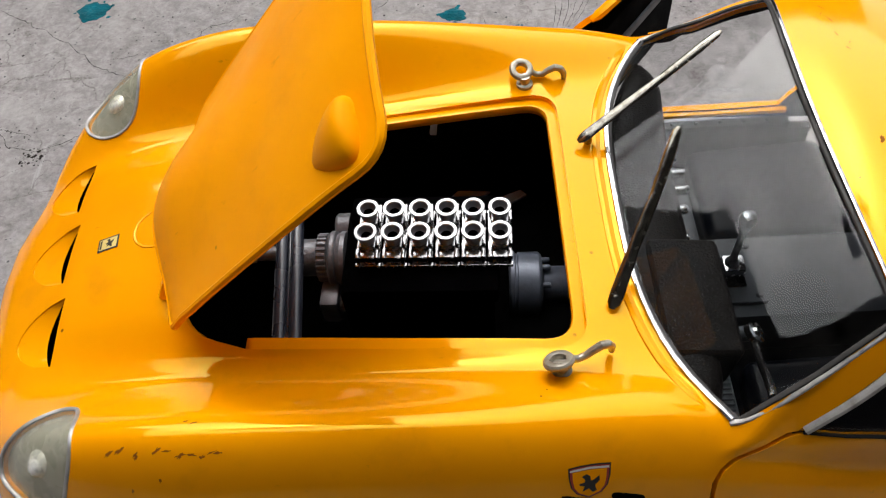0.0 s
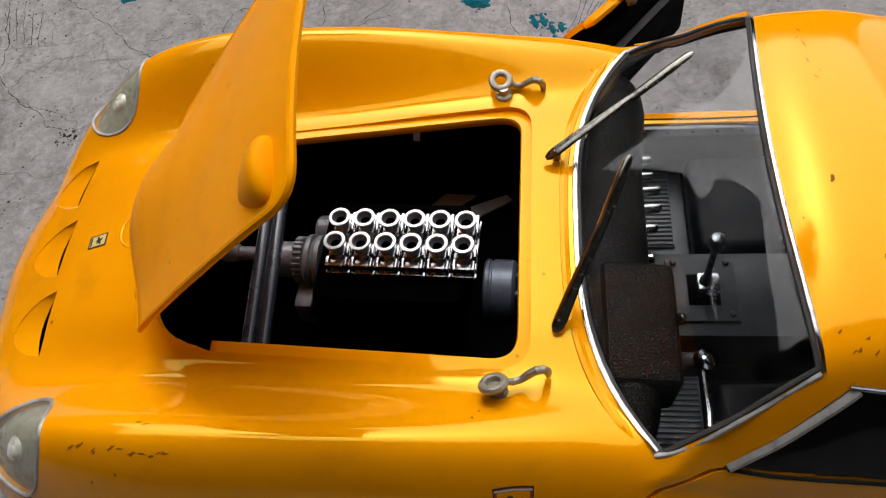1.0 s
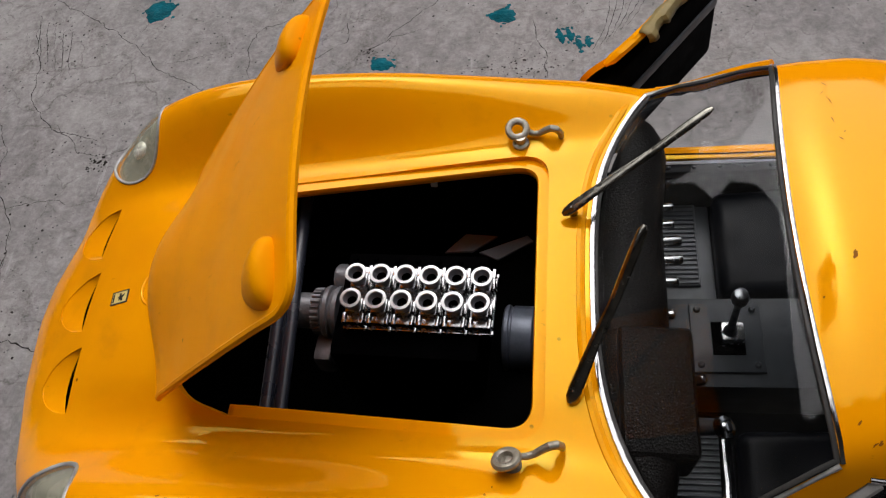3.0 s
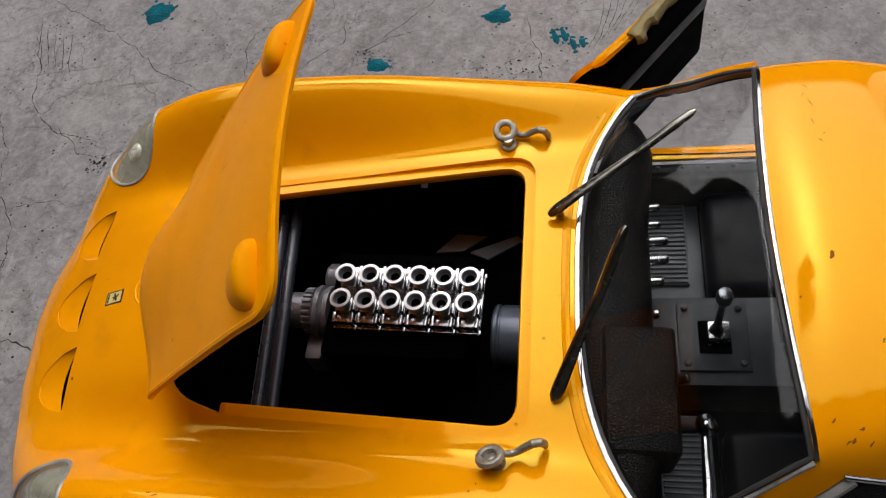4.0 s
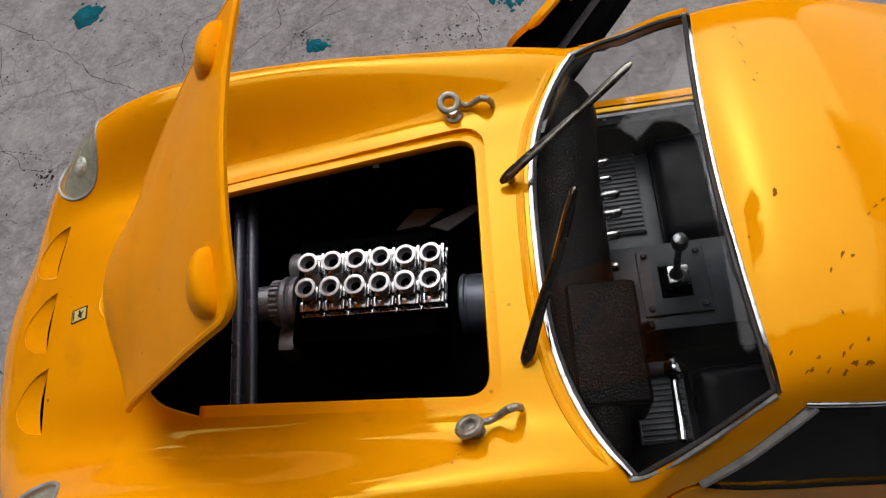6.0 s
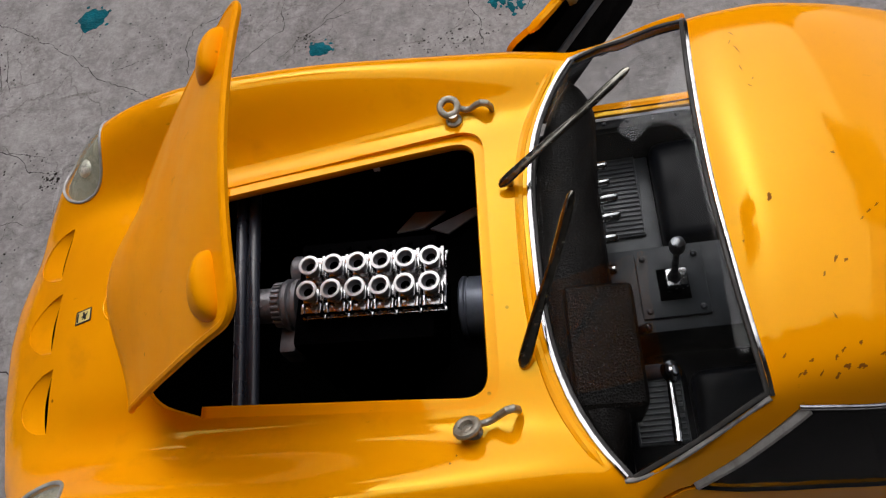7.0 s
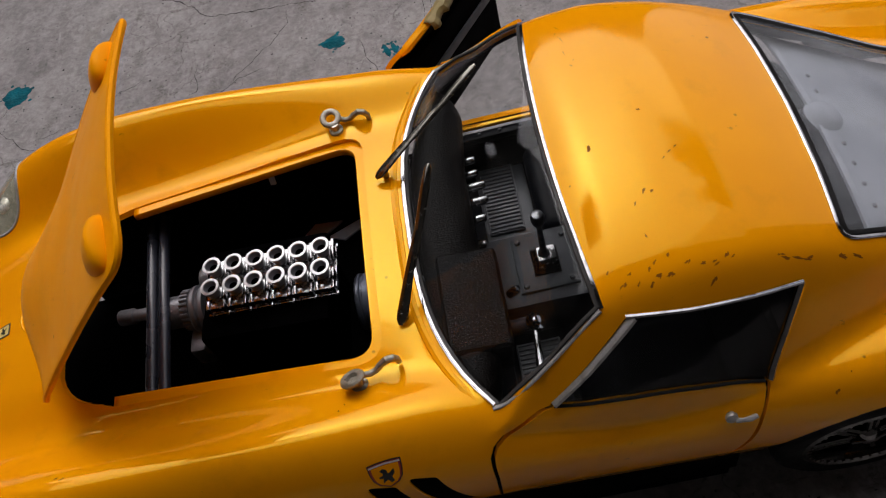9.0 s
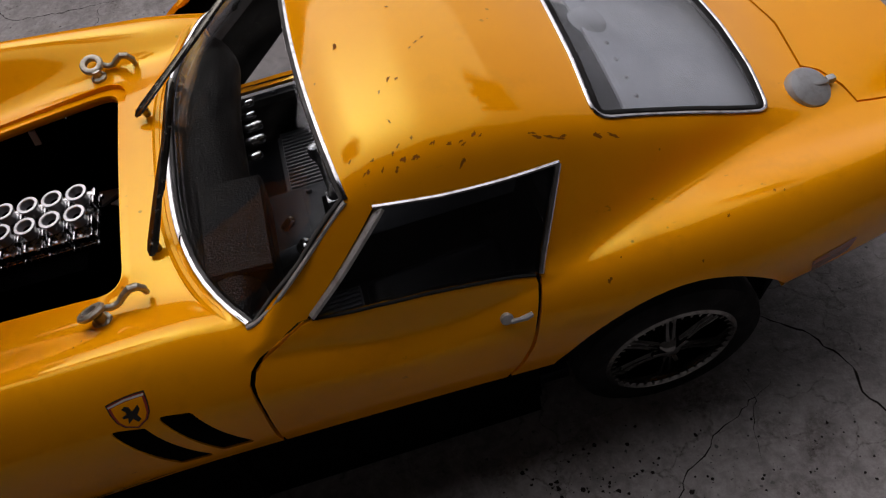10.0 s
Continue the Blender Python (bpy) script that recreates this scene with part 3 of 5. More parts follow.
LAMP_KNOTS = [(-72.0, 43.6), (-71.9, 41.4), (-71.8, 37.9), (-72.2, 33.4), (-73.4, 29.6), (-76.0, 27.4), (-79.6, 27.1), (-82.8, 28.8), (-84.6, 32.2), (-83.8, 36.0), (-80.6, 40.0), (-76.2, 42.8), (-73.2, 44.0)]
DRIVER_LAMP = [(-68.2, 43.6), (-66.5, 41.8), (-65.5, 39.4), (-65.7, 36.2), (-66.6, 33.2), (-68.2, 31.2), (-71.1, 30.9), (-75.0, 32.4), (-77.8, 34.0), (-80.2, 35.6), (-80.2, 38.0), (-77.5, 40.6), (-74.5, 42.6), (-71.0, 44.0)]


def looped(knots, per=4):
    """A smooth closed curve through knots."""
    out, n = [], len(knots)
    for i in range(n):
        a, b, c, d = (Vector(knots[(i + k) % n]) for k in (-1, 0, 1, 2))
        for j in range(per):
            t = j / per
            out.append(tuple(0.5 * (2 * b + (c - a) * t + (2 * a - 5 * b + 4 * c - d) * t ** 2 + (3 * b - a - 3 * c + d) * t ** 3)))
    return out


LAMP = looped(LAMP_KNOTS)
FRONT_HUB, REAR_HUB, HUB_Z = -36.0, 86.5, 17.8
ARCH_Z = 23.4


def circle(cx, cz, r, n=56):
    return [(cx + r * math.cos(2 * math.pi * k / n), cz + r * math.sin(2 * math.pi * k / n)) for k in range(n)]


def scoop_front(y, y1, y2, xs):
    t = min(1.0, max(0.0, (y - y1) / (y2 - y1)))
    return xs - 8.3 * max(0.0, math.sin(math.pi * t)) ** 0.55


SCOOPS = [(10.0, 22.0, -80.6), (-5.8, 6.4, -79.0), (-20.8, -9.0, -77.6)]


def scoop_outline(y1, y2, xs):
    return [(xs, y1), (xs, y2)] + [(scoop_front(y, y1, y2, xs), y) for y in np.linspace(y2, y1, 22)[1:-1]]


def lamp_outline(s):
    """The lamp opening of one side; the hand-finished body differs from side to side."""
    return [(x, s * y) for x, y in (LAMP if s > 0 else looped(DRIVER_LAMP))][::s]


def both(s, a, b):
    return (min(s * a, s * b), max(s * a, s * b))


# ---- the model car ----
car = tagged(new("model_car"), "dusty yellow die-cast racing coupe with raised bonnet", "model car")
car.matrix_basis = pose(0, 0, 0, 0, 0, -1.0)

cuts = [(HOLE_OUT, 45, 75, "z"), (SCREEN, 50, 90, "z"), (BACK, 45, 90, "z")]
for s in (-1, 1):
    cuts.append((circle(FRONT_HUB + 0.5, 31.0, 22.3), *both(s, 25, 60), "y"))
    cuts.append((circle(REAR_HUB - 1.6, ARCH_Z, 21.6), *both(s, 25, 60), "y"))
    cuts.append((lamp_outline(s), 42, 80, "z"))
    for v in VENTS:
        cuts.append((v, *both(s, 34, 60), "y"))
cuts.append((SIDE, -60, -22, "y"))
cuts.append((DOOR_CUT, -60, -34, "y"))
cuts.append((DOOR_OPEN, 20, 60, "y"))
for y1, y2, xs in SCOOPS:
    cuts.append((scoop_outline(y1, y2, xs), 35, 60, "z"))
LID = [(125.5, 17), (121.5, 14), (123.2, 0), (121.5, -12.4), (124.2, -14), (126, -18.5), (126.6, -22.6), (136, -24.0)]
LID_IN = [(x + dx, y + dy) for (x, y), (dx, dy) in zip(LID, [(0.5, 0), (0.5, 0), (0.5, 0), (0.5, 0.4), (0.35, 0.4), (0.5, 0.3), (0.3, 0.45), (0, 0.45)])]
cuts.append((LID + LID_IN[::-1], 40, 60, "z"))

block = solid(SKIN)
body_mesh = block
for outline, lo, hi, axis in cuts:
    body_mesh = cut(body_mesh.copy(), outline, lo, hi, axis)
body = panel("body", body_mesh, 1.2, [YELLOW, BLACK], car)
for s in (-1, 1):
    for v in VENTS:
        panel("vent", cut(block.copy(), grown(v, -0.05), *both(s, 34, 60), "y", "INTERSECT"), 0.5, [BLACK], body, "black vent slot", sink=0.3)


def pane(name, low, high, place, thick, mat, parent, label, nu=44, nv=24):
    """A smooth bent pane between two edges, each given as a function of -1..1, laid by place(a, b)."""
    pts = []
    for i in range(nu):
        t = -1 + 2 * i / (nu - 1)
        a, b = Vector(low(t)), Vector(high(t))
        for j in range(nv):
            q = a.lerp(b, j / (nv - 1))
            pts.append(place(q.x, q.y))
    bm = grid_mesh(pts, sheet_faces(nu, nv))
    bmesh.ops.recalc_face_normals(bm, faces=bm.faces)
    ob = part(name, bm, mat, parent, label, True, 80)
    mod = ob.modifiers.new("thick", "SOLIDIFY")
    mod.thickness, mod.offset = thick * MM, 0
    return ob


def on_cab(drop):
    return lambda x, y: Vector((x, y, float(cab(np.array(x), np.array(y))) - drop))


def bowed(x, y):
    """The windscreen swells a little towards the pillars half way up."""
    return on_cab(0.5)(x, y * (1 + 0.012 * math.sin(math.pi * min(1.0, max(0.0, (x - 22) / 18)))))


windscreen = pane("windscreen", lambda t: (12.0 + 10 * abs(t * 38.2 / 38) ** 3, 38.2 * t), lambda t: (38.4 + 2.0 * t * t, 31.8 * t), bowed, 0.5, CLEAR, car, "clear plastic windscreen")
rear_window = pane("rear_window", lambda t: (79.4 - 1.1 * abs(t) ** 2.0, 26.1 * t), lambda t: (112.2 - 1.9 * abs(t) ** 2.2, 21.3 * t), on_cab(0.5), 0.5, REAR_GLASS, car, "clear plastic rear window with painted sky haze")
door = panel("door", cut(block.copy(), DOOR_LEAF, -60, -34, "y", "INTERSECT"), 1.2, [YELLOW, BLACK], car)
side_window = pane("side_window", lambda t: belt(0.5 + 0.5 * t), lambda t: (57.5 + 13.5 * t, 66.1 - 2.5 * t), lambda x, z: flank(x, z, -1, -0.5), 0.4, SMOKE, door, "dark clear plastic side window", 24, 12)
for ob in (windscreen, rear_window, side_window):
    ob.visible_shadow = False

# far door, swung open
far_leaf = [(x, z) for x, z in DOOR_LEAF]
far_door = panel("door", cut(block.copy(), far_leaf, 34, 60, "y", "INTERSECT"), 1.2, [YELLOW, BLACK], car, "open door with bare black inside")
SWING = pose(10.2 * MM, 49.5 * MM, 0, 0, 0, 53) @ pose(-19 * MM, -45.2 * MM, 0)
far_door.matrix_basis = SWING
bm = bmesh.new()
box(bm, (40, 41.2, 38), (40, 3.2, 24), 1.0)
door_card = part("door_card", bm, BLACK, far_door, "black inner door panel")
bm = bmesh.new()
box(bm, (41, 39.4, 42.0), (36, 0.7, 2.4), 0.3)
part("armrest_strip", bm, GREY_LIT_PLASTIC, door_card, "dull grey strip on the inner panel")
lip = [flank(x, z - 0.5, 1, -0.9) for x, z in dense([(22.0, 53.3), (26.9, 55.5)] + [belt(t, 0.1) for t in np.linspace(0.02, 0.97, 12)], 1.5, False)]
bm = bmesh.new()
sweep(bm, eased(lip), [0.5] + [1.15] * (len(lip) - 2) + [0.5], 8, flat=0.8)
part("door_lip", bm, YELLOW, far_door)
bm = bmesh.new()
rows = []
for k in range(15):
    x = 30.0 + 1.1 * k
    base = flank(x, belt(min(1.0, (x - 29.2) / 35.0), 0.1)[1] - 0.5, 1, -0.9)
    w = 1.8 + 0.2 * math.sin(k * 1.1) + (0.5 if k in (1, 2, 6) else 0.0)
    rows.append([bm.verts.new(base + Vector((0.12 * math.sin(k * 2.3 + j), o * w, h + 0.05 * math.sin(k * 1.3 + j * 2)))) for j, (o, h) in enumerate(((0.3, 0.85), (-0.2, 1.15), (-0.7, 0.95), (-1.05, 0.2), (-1.2, -0.6)))])
for a, b in zip(rows, rows[1:]):
    for k in range(4):
        bm.faces.new([a[k], b[k], b[k + 1], a[k + 1]])
tape = part("tape", bm, ADHESIVE, far_door, "peeling olive adhesive tape", True, 25)
mod = tape.modifiers.new("thick", "SOLIDIFY")
mod.thickness, mod.offset = 0.25 * MM, 1


# ---- trims ----
def trim(name, pts, radius, mat, parent, label="", closed=True, flat=0.75, n=8):
    bm = bmesh.new()
    sweep(bm, pts, radius, n, closed, flat)
    return part(name, bm, mat, parent, label)


EDGE = grown(SCREEN, 0.15)
trim("chrome_trim", [top(x, y, 0.1) for x, y in dense(EDGE[:25], 1.6, False)], 0.46, CHROME, windscreen, "chrome trim along the foot of the windscreen", False)
trim("chrome_trim", [top(x, y, 0.05) for x, y in dense(EDGE[29:44], 1.6, False)], 0.36, CHROME, windscreen, "thin chrome trim along the roof", False)
for ends in (EDGE[24:30], EDGE[43:] + EDGE[:1]):
    if ends[2][1] > 0:
        line = [top(x, y * 1.024, 0.2) for x, y in dense(ends, 1.2, False) if x > 22.8]
        trim("pillar_bead", eased(line), [min(0.95, 0.1 + 0.1 * k) for k in range(len(line))], YELLOW, body, "", False, 0.9)
    trim("pillar_trim", eased([top(x, y, -0.1) for x, y in dense(ends, 1.6, False)]), 0.42, FRAME_GREY, windscreen, "dull grey pillar trim", False)
trim("seal", [on_cab(0.1)(x, y) for x, y in dense(grown(SCREEN, -0.4), 1.6)], 0.4, SEAL, windscreen, "grey-black windscreen seal")
BEAD = [(11.0 + 10 * (abs(y) / 38) ** 3 - 1.0, y) for y in np.linspace(-36.0, 36.0, 40)]
trim("cowl_bead", [top(x, y, -0.25) for x, y in BEAD], [0.35] + [0.85] * 38 + [0.35], YELLOW, body, "", False, 0.8)
trim("chrome_trim", [top(x, y, 0.1) for x, y in dense(grown(BACK, 0.1), 1.0)], 0.36, CHROME, rear_window, "thin chrome rear window trim")
trim("seal", [top(x, y, -0.4) for x, y in dense(grown(BACK, -0.8), 1.0)], 0.6, RUBBER, rear_window, "black rear window seal")
def side_line(a, b, out, step=1.2):
    return [flank(x, z, -1, out) for x, z in dense([a, b], step, False)]


trim("chrome_trim", side_line((43.6, 68.5), (70.9, 63.7), 0.05), 0.42, CHROME, side_window, "thin chrome window trim", False)
trim("chrome_trim", side_line((70.8, 63.6), (64.4, 51.4), 0.0), 0.5, CHROME, side_window, "thin chrome window trim", False)
trim("front_strip", side_line((30.6, 56.8), (44.6, 68.0), -0.2), 0.95, FRAME_GREY, side_window, "dull grey window front strip", False, 0.45)
trim("seal", [flank(*belt(t, -0.2), -1, -0.1) for t in np.linspace(0.04, 0.98, 26)], 0.3, RUBBER, side_window, "thin dark window seal", False)

# ledge round the bonnet opening
turned_path = rounded([(-45.2, -20.4), (3.0, -24.0), (3.0, 24.0), (-45.2, 20.4)], [0.01, 4.2, 4.2, 0.01], 8)
inner = dense(turned_path[8:-8], 1.2, False)
bm = bmesh.new()
rows = []
for i, (x, y) in enumerate(inner):
    a, b = inner[max(0, i - 1)], inner[min(len(inner) - 1, i + 1)]
    d = Vector((b[0] - a[0], b[1] - a[1])).normalized()
    out = Vector((d.y, -d.x))
    z = top(x, y).z
    ring = []
    for w, dz in ((2.9, -1.5), (2.2, -1.35), (1.2, -1.3), (0.5, -1.15), (0.12, -1.1), (0.0, -1.35), (0.0, -2.4)):
        ring.append(bm.verts.new((x + out.x * w, y + out.y * w, z + dz)))
    rows.append(ring)
for r, q in zip(rows, rows[1:]):
    for k in range(len(r) - 1):
        bm.faces.new([r[k], q[k], q[k + 1], r[k + 1]])
bmesh.ops.recalc_face_normals(bm, faces=bm.faces)
ledge = part("bonnet_ledge", bm, YELLOW, body, "", True, 60)
mod = ledge.modifiers.new("thick", "SOLIDIFY")
mod.thickness, mod.offset = 0.4 * MM, 0

# ---- raised bonnet ----
us, vs = np.linspace(-1.0, 54.0, 60), np.linspace(-27.0, 27.0, 61)
U, V = np.meshgrid(us, vs, indexing="ij")
fore = np.clip((34 - U) / 26, 0, 1) ** 1.4
Wd = ((1 - fore) * (1.0 + 2.6 * (1 - (V / 27) ** 2)) + fore * (0.6 + 5.4 * np.exp(-(V / 13.0) ** 2)) - 1.4 * np.clip((8 - U) / 8, 0, 1) ** 2
      - 0.6 * np.clip((U - 40) / 14, 0, 1) ** 2 - 6.0 * np.clip((np.abs(V) - 25) / 2, 0, 1))
BON_OUT = rounded([(0, -20.0), (30, -22.6), (52.6, -24.0), (52.6, 24.0), (30, 22.6), (0, 20.0)], [4, 30, 4.5, 4.5, 30, 4], 6)
BON_BLOCK = solid(np.stack([U, V, Wd], -1))
bonnet = panel("bonnet", cut(BON_BLOCK, BON_OUT, -4, 9, "z", "INTERSECT"), 1.0, [YELLOW_CLEAN, YELLOW_CLEAN], car, "raised bonnet with two small blisters")
bonnet.matrix_basis = pose(-56.0 * MM, -2.6 * MM, 61.6 * MM, 0, -46.2, 0) @ pose(0, 0, 0, 4.0, 0, 0.6)


def blister(v0):
    """A half-drop blister with a blunt, rounded rear."""
    bm = bmesh.new()
    rows = []
    for i in range(15):
        t = i / 14
        u = 40.6 + 8.8 * (1 - (1 - t) ** 1.4)
        r = (math.sin(min(1.0, t / 0.72) * math.pi / 2) ** 0.7) * (1.0 if t < 0.7 else math.sqrt(max(0.04, 1.0 - ((t - 0.7) / 0.305) ** 2)))
        half, high = 4.3 * r + 0.05, 2.6 * r + 0.02
        ring = []
        for k in range(17):
            a = math.pi * k / 16
            v = v0 + half * math.cos(a)
            base = 1.0 + 2.6 * (1 - (v / 27) ** 2) - 0.2
            ring.append(bm.verts.new((u, v, base - 0.25 + high * math.sin(a) ** 0.9)))
        rows.append(ring)
    for a, b in zip(rows, rows[1:]):
        for k in range(16):
            bm.faces.new([a[k], a[k + 1], b[k + 1], b[k]])
    bm.faces.new(rows[0])
    bm.faces.new(rows[-1][::-1])
    bmesh.ops.recalc_face_normals(bm, faces=bm.faces)
    return bm


bon_tree = BVHTree.FromPolygons(np.stack([U, V, Wd], -1).reshape(-1, 3).tolist(), sheet_faces(60, 61))
rim = []
for u, v in dense(grown(BON_OUT, -0.25), 0.8):
    hit = bon_tree.ray_cast(Vector((u, v, 20)), Vector((0, 0, -1)))[0] or bon_tree.find_nearest(Vector((u, v, 1)))[0]
    rim.append(hit + Vector((0, 0, -0.42)))
trim("rolled_rim", rim, 0.62, YELLOW_CLEAN, bonnet, "", True, 0.95)
for v0 in (-18.2, 16.4):
    part("blister", blister(v0), YELLOW_CLEAN, bonnet, "", True, 75)
for y in (-13.5, 14):
    bm = bmesh.new()
    sweep(bm, [(-58.2, y, 54), (-58.2, y, 57), (-56.6, y, 60.3), (-54.0, y, 62.4)], 0.8, 7, flat=1.4)
    part("bonnet_hinge", bm, YELLOW, car)

# ---- nose: scoops, emblem, cap ring ----
for y1, y2, xs in SCOOPS:
    ni, nj = 22, 12
    pts = []
    for i in range(ni):
        t = i / (ni - 1)
        y = y1 - 0.15 + (y2 - y1 + 0.3) * t
        xf = scoop_front(y, y1, y2, xs) - 0.25
        for j in range(nj):
            r = j / (nj - 1)
            x = xf + (xs - 0.05 - 2.7 * max(0.0, math.sin(math.pi * t)) ** 0.7 - xf) * r
            dip = 1.6 * r ** 1.15 * max(0.0, math.sin(math.pi * t)) ** 0.45
            pts.append((x, y, top(x, y).z - 0.10 - dip))
    part("intake_scoop", grid_mesh(pts, sheet_faces(ni, nj)), YELLOW, body, "", True, 80)


def decal(name, outline, mat, place, parent, label=""):
    """A thin printed shape laid on the skin by place(a, b)."""
    bm = bmesh.new()
    mid = (sum(a for a, _ in outline) / len(outline), sum(b for _, b in outline) / len(outline))
    rings = []
    for k in (1.0, 0.66, 0.33):
        rings.append([bm.verts.new(place(mid[0] + (a - mid[0]) * k, mid[1] + (b - mid[1]) * k)) for a, b in outline])
    c = bm.verts.new(place(*mid))
    n = len(outline)
    for p, q in zip(rings, rings[1:]):
        for i in range(n):
            bm.faces.new([p[i], p[(i + 1) % n], q[(i + 1) % n], q[i]])
    for i in range(n):
        bm.faces.new([rings[-1][i], rings[-1][(i + 1) % n], c])
    return part(name, bm, mat, parent, label)


BLOB = [(-0.30, -0.42), (-0.02, -0.25), (0.12, -0.48), (0.30, -0.40), (0.22, -0.12), (0.42, 0.10), (0.40, 0.34), (0.26, 0.12), (0.06, 0.14),
        (0.02, 0.36), (-0.14, 0.46), (-0.32, 0.36), (-0.18, 0.28), (-0.20, 0.08), (-0.42, 0.02), (-0.40, -0.08), (-0.20, -0.12)]


def emblem_place(up):
    turn = radians(4)

    def place(a, b):
        x = -71.2 + a * math.cos(turn) - b * math.sin(turn)
        y = -0.6 + a * math.sin(turn) + b * math.cos(turn)
        return top(x, y, up)
    return place


def rect(w, h, step=0.6):
    return dense([(-w / 2, -h / 2), (w / 2, -h / 2), (w / 2, h / 2), (-w / 2, h / 2)], step)


badge = decal("nose_badge", rect(3.9, 2.7), INK, emblem_place(0.10), body, "small black and cream rectangular badge")
decal("badge_field", rect(3.3, 2.15), CREAM, emblem_place(0.14), badge)
decal("badge_figure", [(a * 1.8 + 0.3, b * 1.9) for a, b in BLOB], INK, emblem_place(0.18), badge)
decal("badge_bar", [(a - 1.35, b) for a, b in rect(0.35, 1.8)], INK, emblem_place(0.17), badge)
trim("cap_ring", [top(-62.6 + 3.9 * math.cos(2 * math.pi * k / 40), 0.6 + 3.9 * math.sin(2 * math.pi * k / 40), 0.02) for k in range(40)], 0.24, YELLOW, body)

# ---- shields on the flanks ----
SHIELD = [(-3.7, 3.7), (-1.8, 3.95), (0, 4.0), (1.8, 3.95), (3.7, 3.7), (3.6, 1.2), (3.2, -1.2), (2.2, -3.0), (0, -4.4), (-2.2, -3.0), (-3.2, -1.2), (-3.6, 1.2)]
for s in (-1, 1):
    def on_flank(up, s=s):
        return lambda a, b: flank(2.6 + a * 0.76, 53.9 + b * 0.56, s, up)
    shield = decal("shield_badge", SHIELD, INK, on_flank(0.08), body, "yellow shield badge with dark border")
    decal("shield_band", [(a * 0.93, b * 0.93) for a, b in SHIELD], DECAL_RED, on_flank(0.12), shield)
    decal("shield_white", [(-3.4, 3.3), (0, 3.62), (3.4, 3.3), (3.4, 2.85), (0, 3.15), (-3.4, 2.85)], DECAL_WHITE, on_flank(0.17), shield)
    decal("shield_field", [(a * 0.80, b * 0.80 - 0.25) for a, b in SHIELD], YELLOW_CLEAN, on_flank(0.15), shield)
    decal("shield_figure", [(a * 4.2 * -s, b * 5.0 - 0.2) for a, b in BLOB], INK, on_flank(0.19), shield)

# ---- headlamps ----
for s in (-1, 1):
    outline = lamp_outline(s)
    bowl = panel("headlamp", cut(block.copy(), grown(outline, 0.3), 42, 80, "z", "INTERSECT"), 0.4, [BOWL], car, "headlamp under a clear teardrop cover", sink=0.9)
    # Driver's side lens is centred where the highlight sits.
    centre = top(-78.6, 34.0) if s > 0 else top(-73.2, -37.6)
    aim = Vector((-0.55, 0, 0.80)).normalized()
    bm = bmesh.new()
    lathe(bm, [(0, 0.75), (0.8, 0.68), (1.6, 0.45), (2.2, 0.1), (2.5, -0.4), (2.5, -1.4)], Matrix.Translation(centre - aim * 1.35) @ along(aim), 28)
    part("lens", bm, LENS_GLINT, bowl, "round lamp lens, near-white as a painted highlight")
    cover = panel("cover", cut(block.copy(), outline, 42, 80, "z", "INTERSECT"), 0.3, [LAMP_CLEAR], bowl, "clear lamp cover", sink=0.05)
    cover.visible_shadow = False
    trim("lamp_rim", [top(x, y, 0.0) for x, y in dense(outline, 1.0)], 0.34, FRAME_GREY, bowl, "thin chrome lamp rim")


# ---- bonnet catches ----
def catch(base, reach, face, ring_off, open_ring):
    """A sprung catch: a stud, a flat ring on it and a wire hook."""
    b = Vector(base)
    bm = bmesh.new()
    lathe(bm, [(0, 0), (1.5, 0), (1.45, 0.5), (0.95, 0.75), (0.9, 2.0), (0, 2.1)], Matrix.Translation(b), 16)
    stud = part("bonnet_catch", bm, DULL, car, "tarnished spring bonnet catch")
    bm = bmesh.new()
    c = b + Vector(ring_off)
    m = Matrix.Translation(c) @ along(face)
    lathe(bm, [(1.0, -0.45), (1.8, -0.5), (2.15, -0.2), (2.2, 0.15), (1.95, 0.5), (1.5, 0.62), (1.1, 0.5), (0.95, 0.1)], m, 28, True)
    part("ring", bm, DULL, stud)
    if not open_ring:
        bm = bmesh.new()
        lathe(bm, [(0, 0.05), (0.6, 0.0), (1.02, -0.25), (1.02, -0.6), (0, -0.6)], m, 18)
        part("button", bm, DULL, stud)
    bm = bmesh.new()
    r = Vector(reach)
    sweep(bm, [c + r * 0.2 + Vector((0, 0, -0.3)), c + r * 0.36 + Vector((0, 0, -1.1)), c + r * 0.5 + Vector((0, 0, -1.0)), c + r * 0.64 + Vector((0, 0, -0.1)), c + r * 0.78 + Vector((0, 0, 0.5)),
               c + r * 0.91 + Vector((0, 0, 0.2)), c + r * 0.99 + Vector((0, 0, -0.8)), c + r + Vector((0, 0, -2.0))], [0.5, 0.55, 0.55, 0.6, 0.64, 0.64, 0.58, 0.45], 10)
    part("hook", bm, DULL, stud)


catch(top(-0.3, 28.4, -0.1), (7.6, -0.6, 0), (0.1, -0.35, 0.93), (-0.5, 1.5, 2.3), True)
catch(top(0.3, -29.4, -0.1), (7.6, 2.4, 0), (-0.2, 0.45, 0.85), (-0.5, 0, 2.7), False)


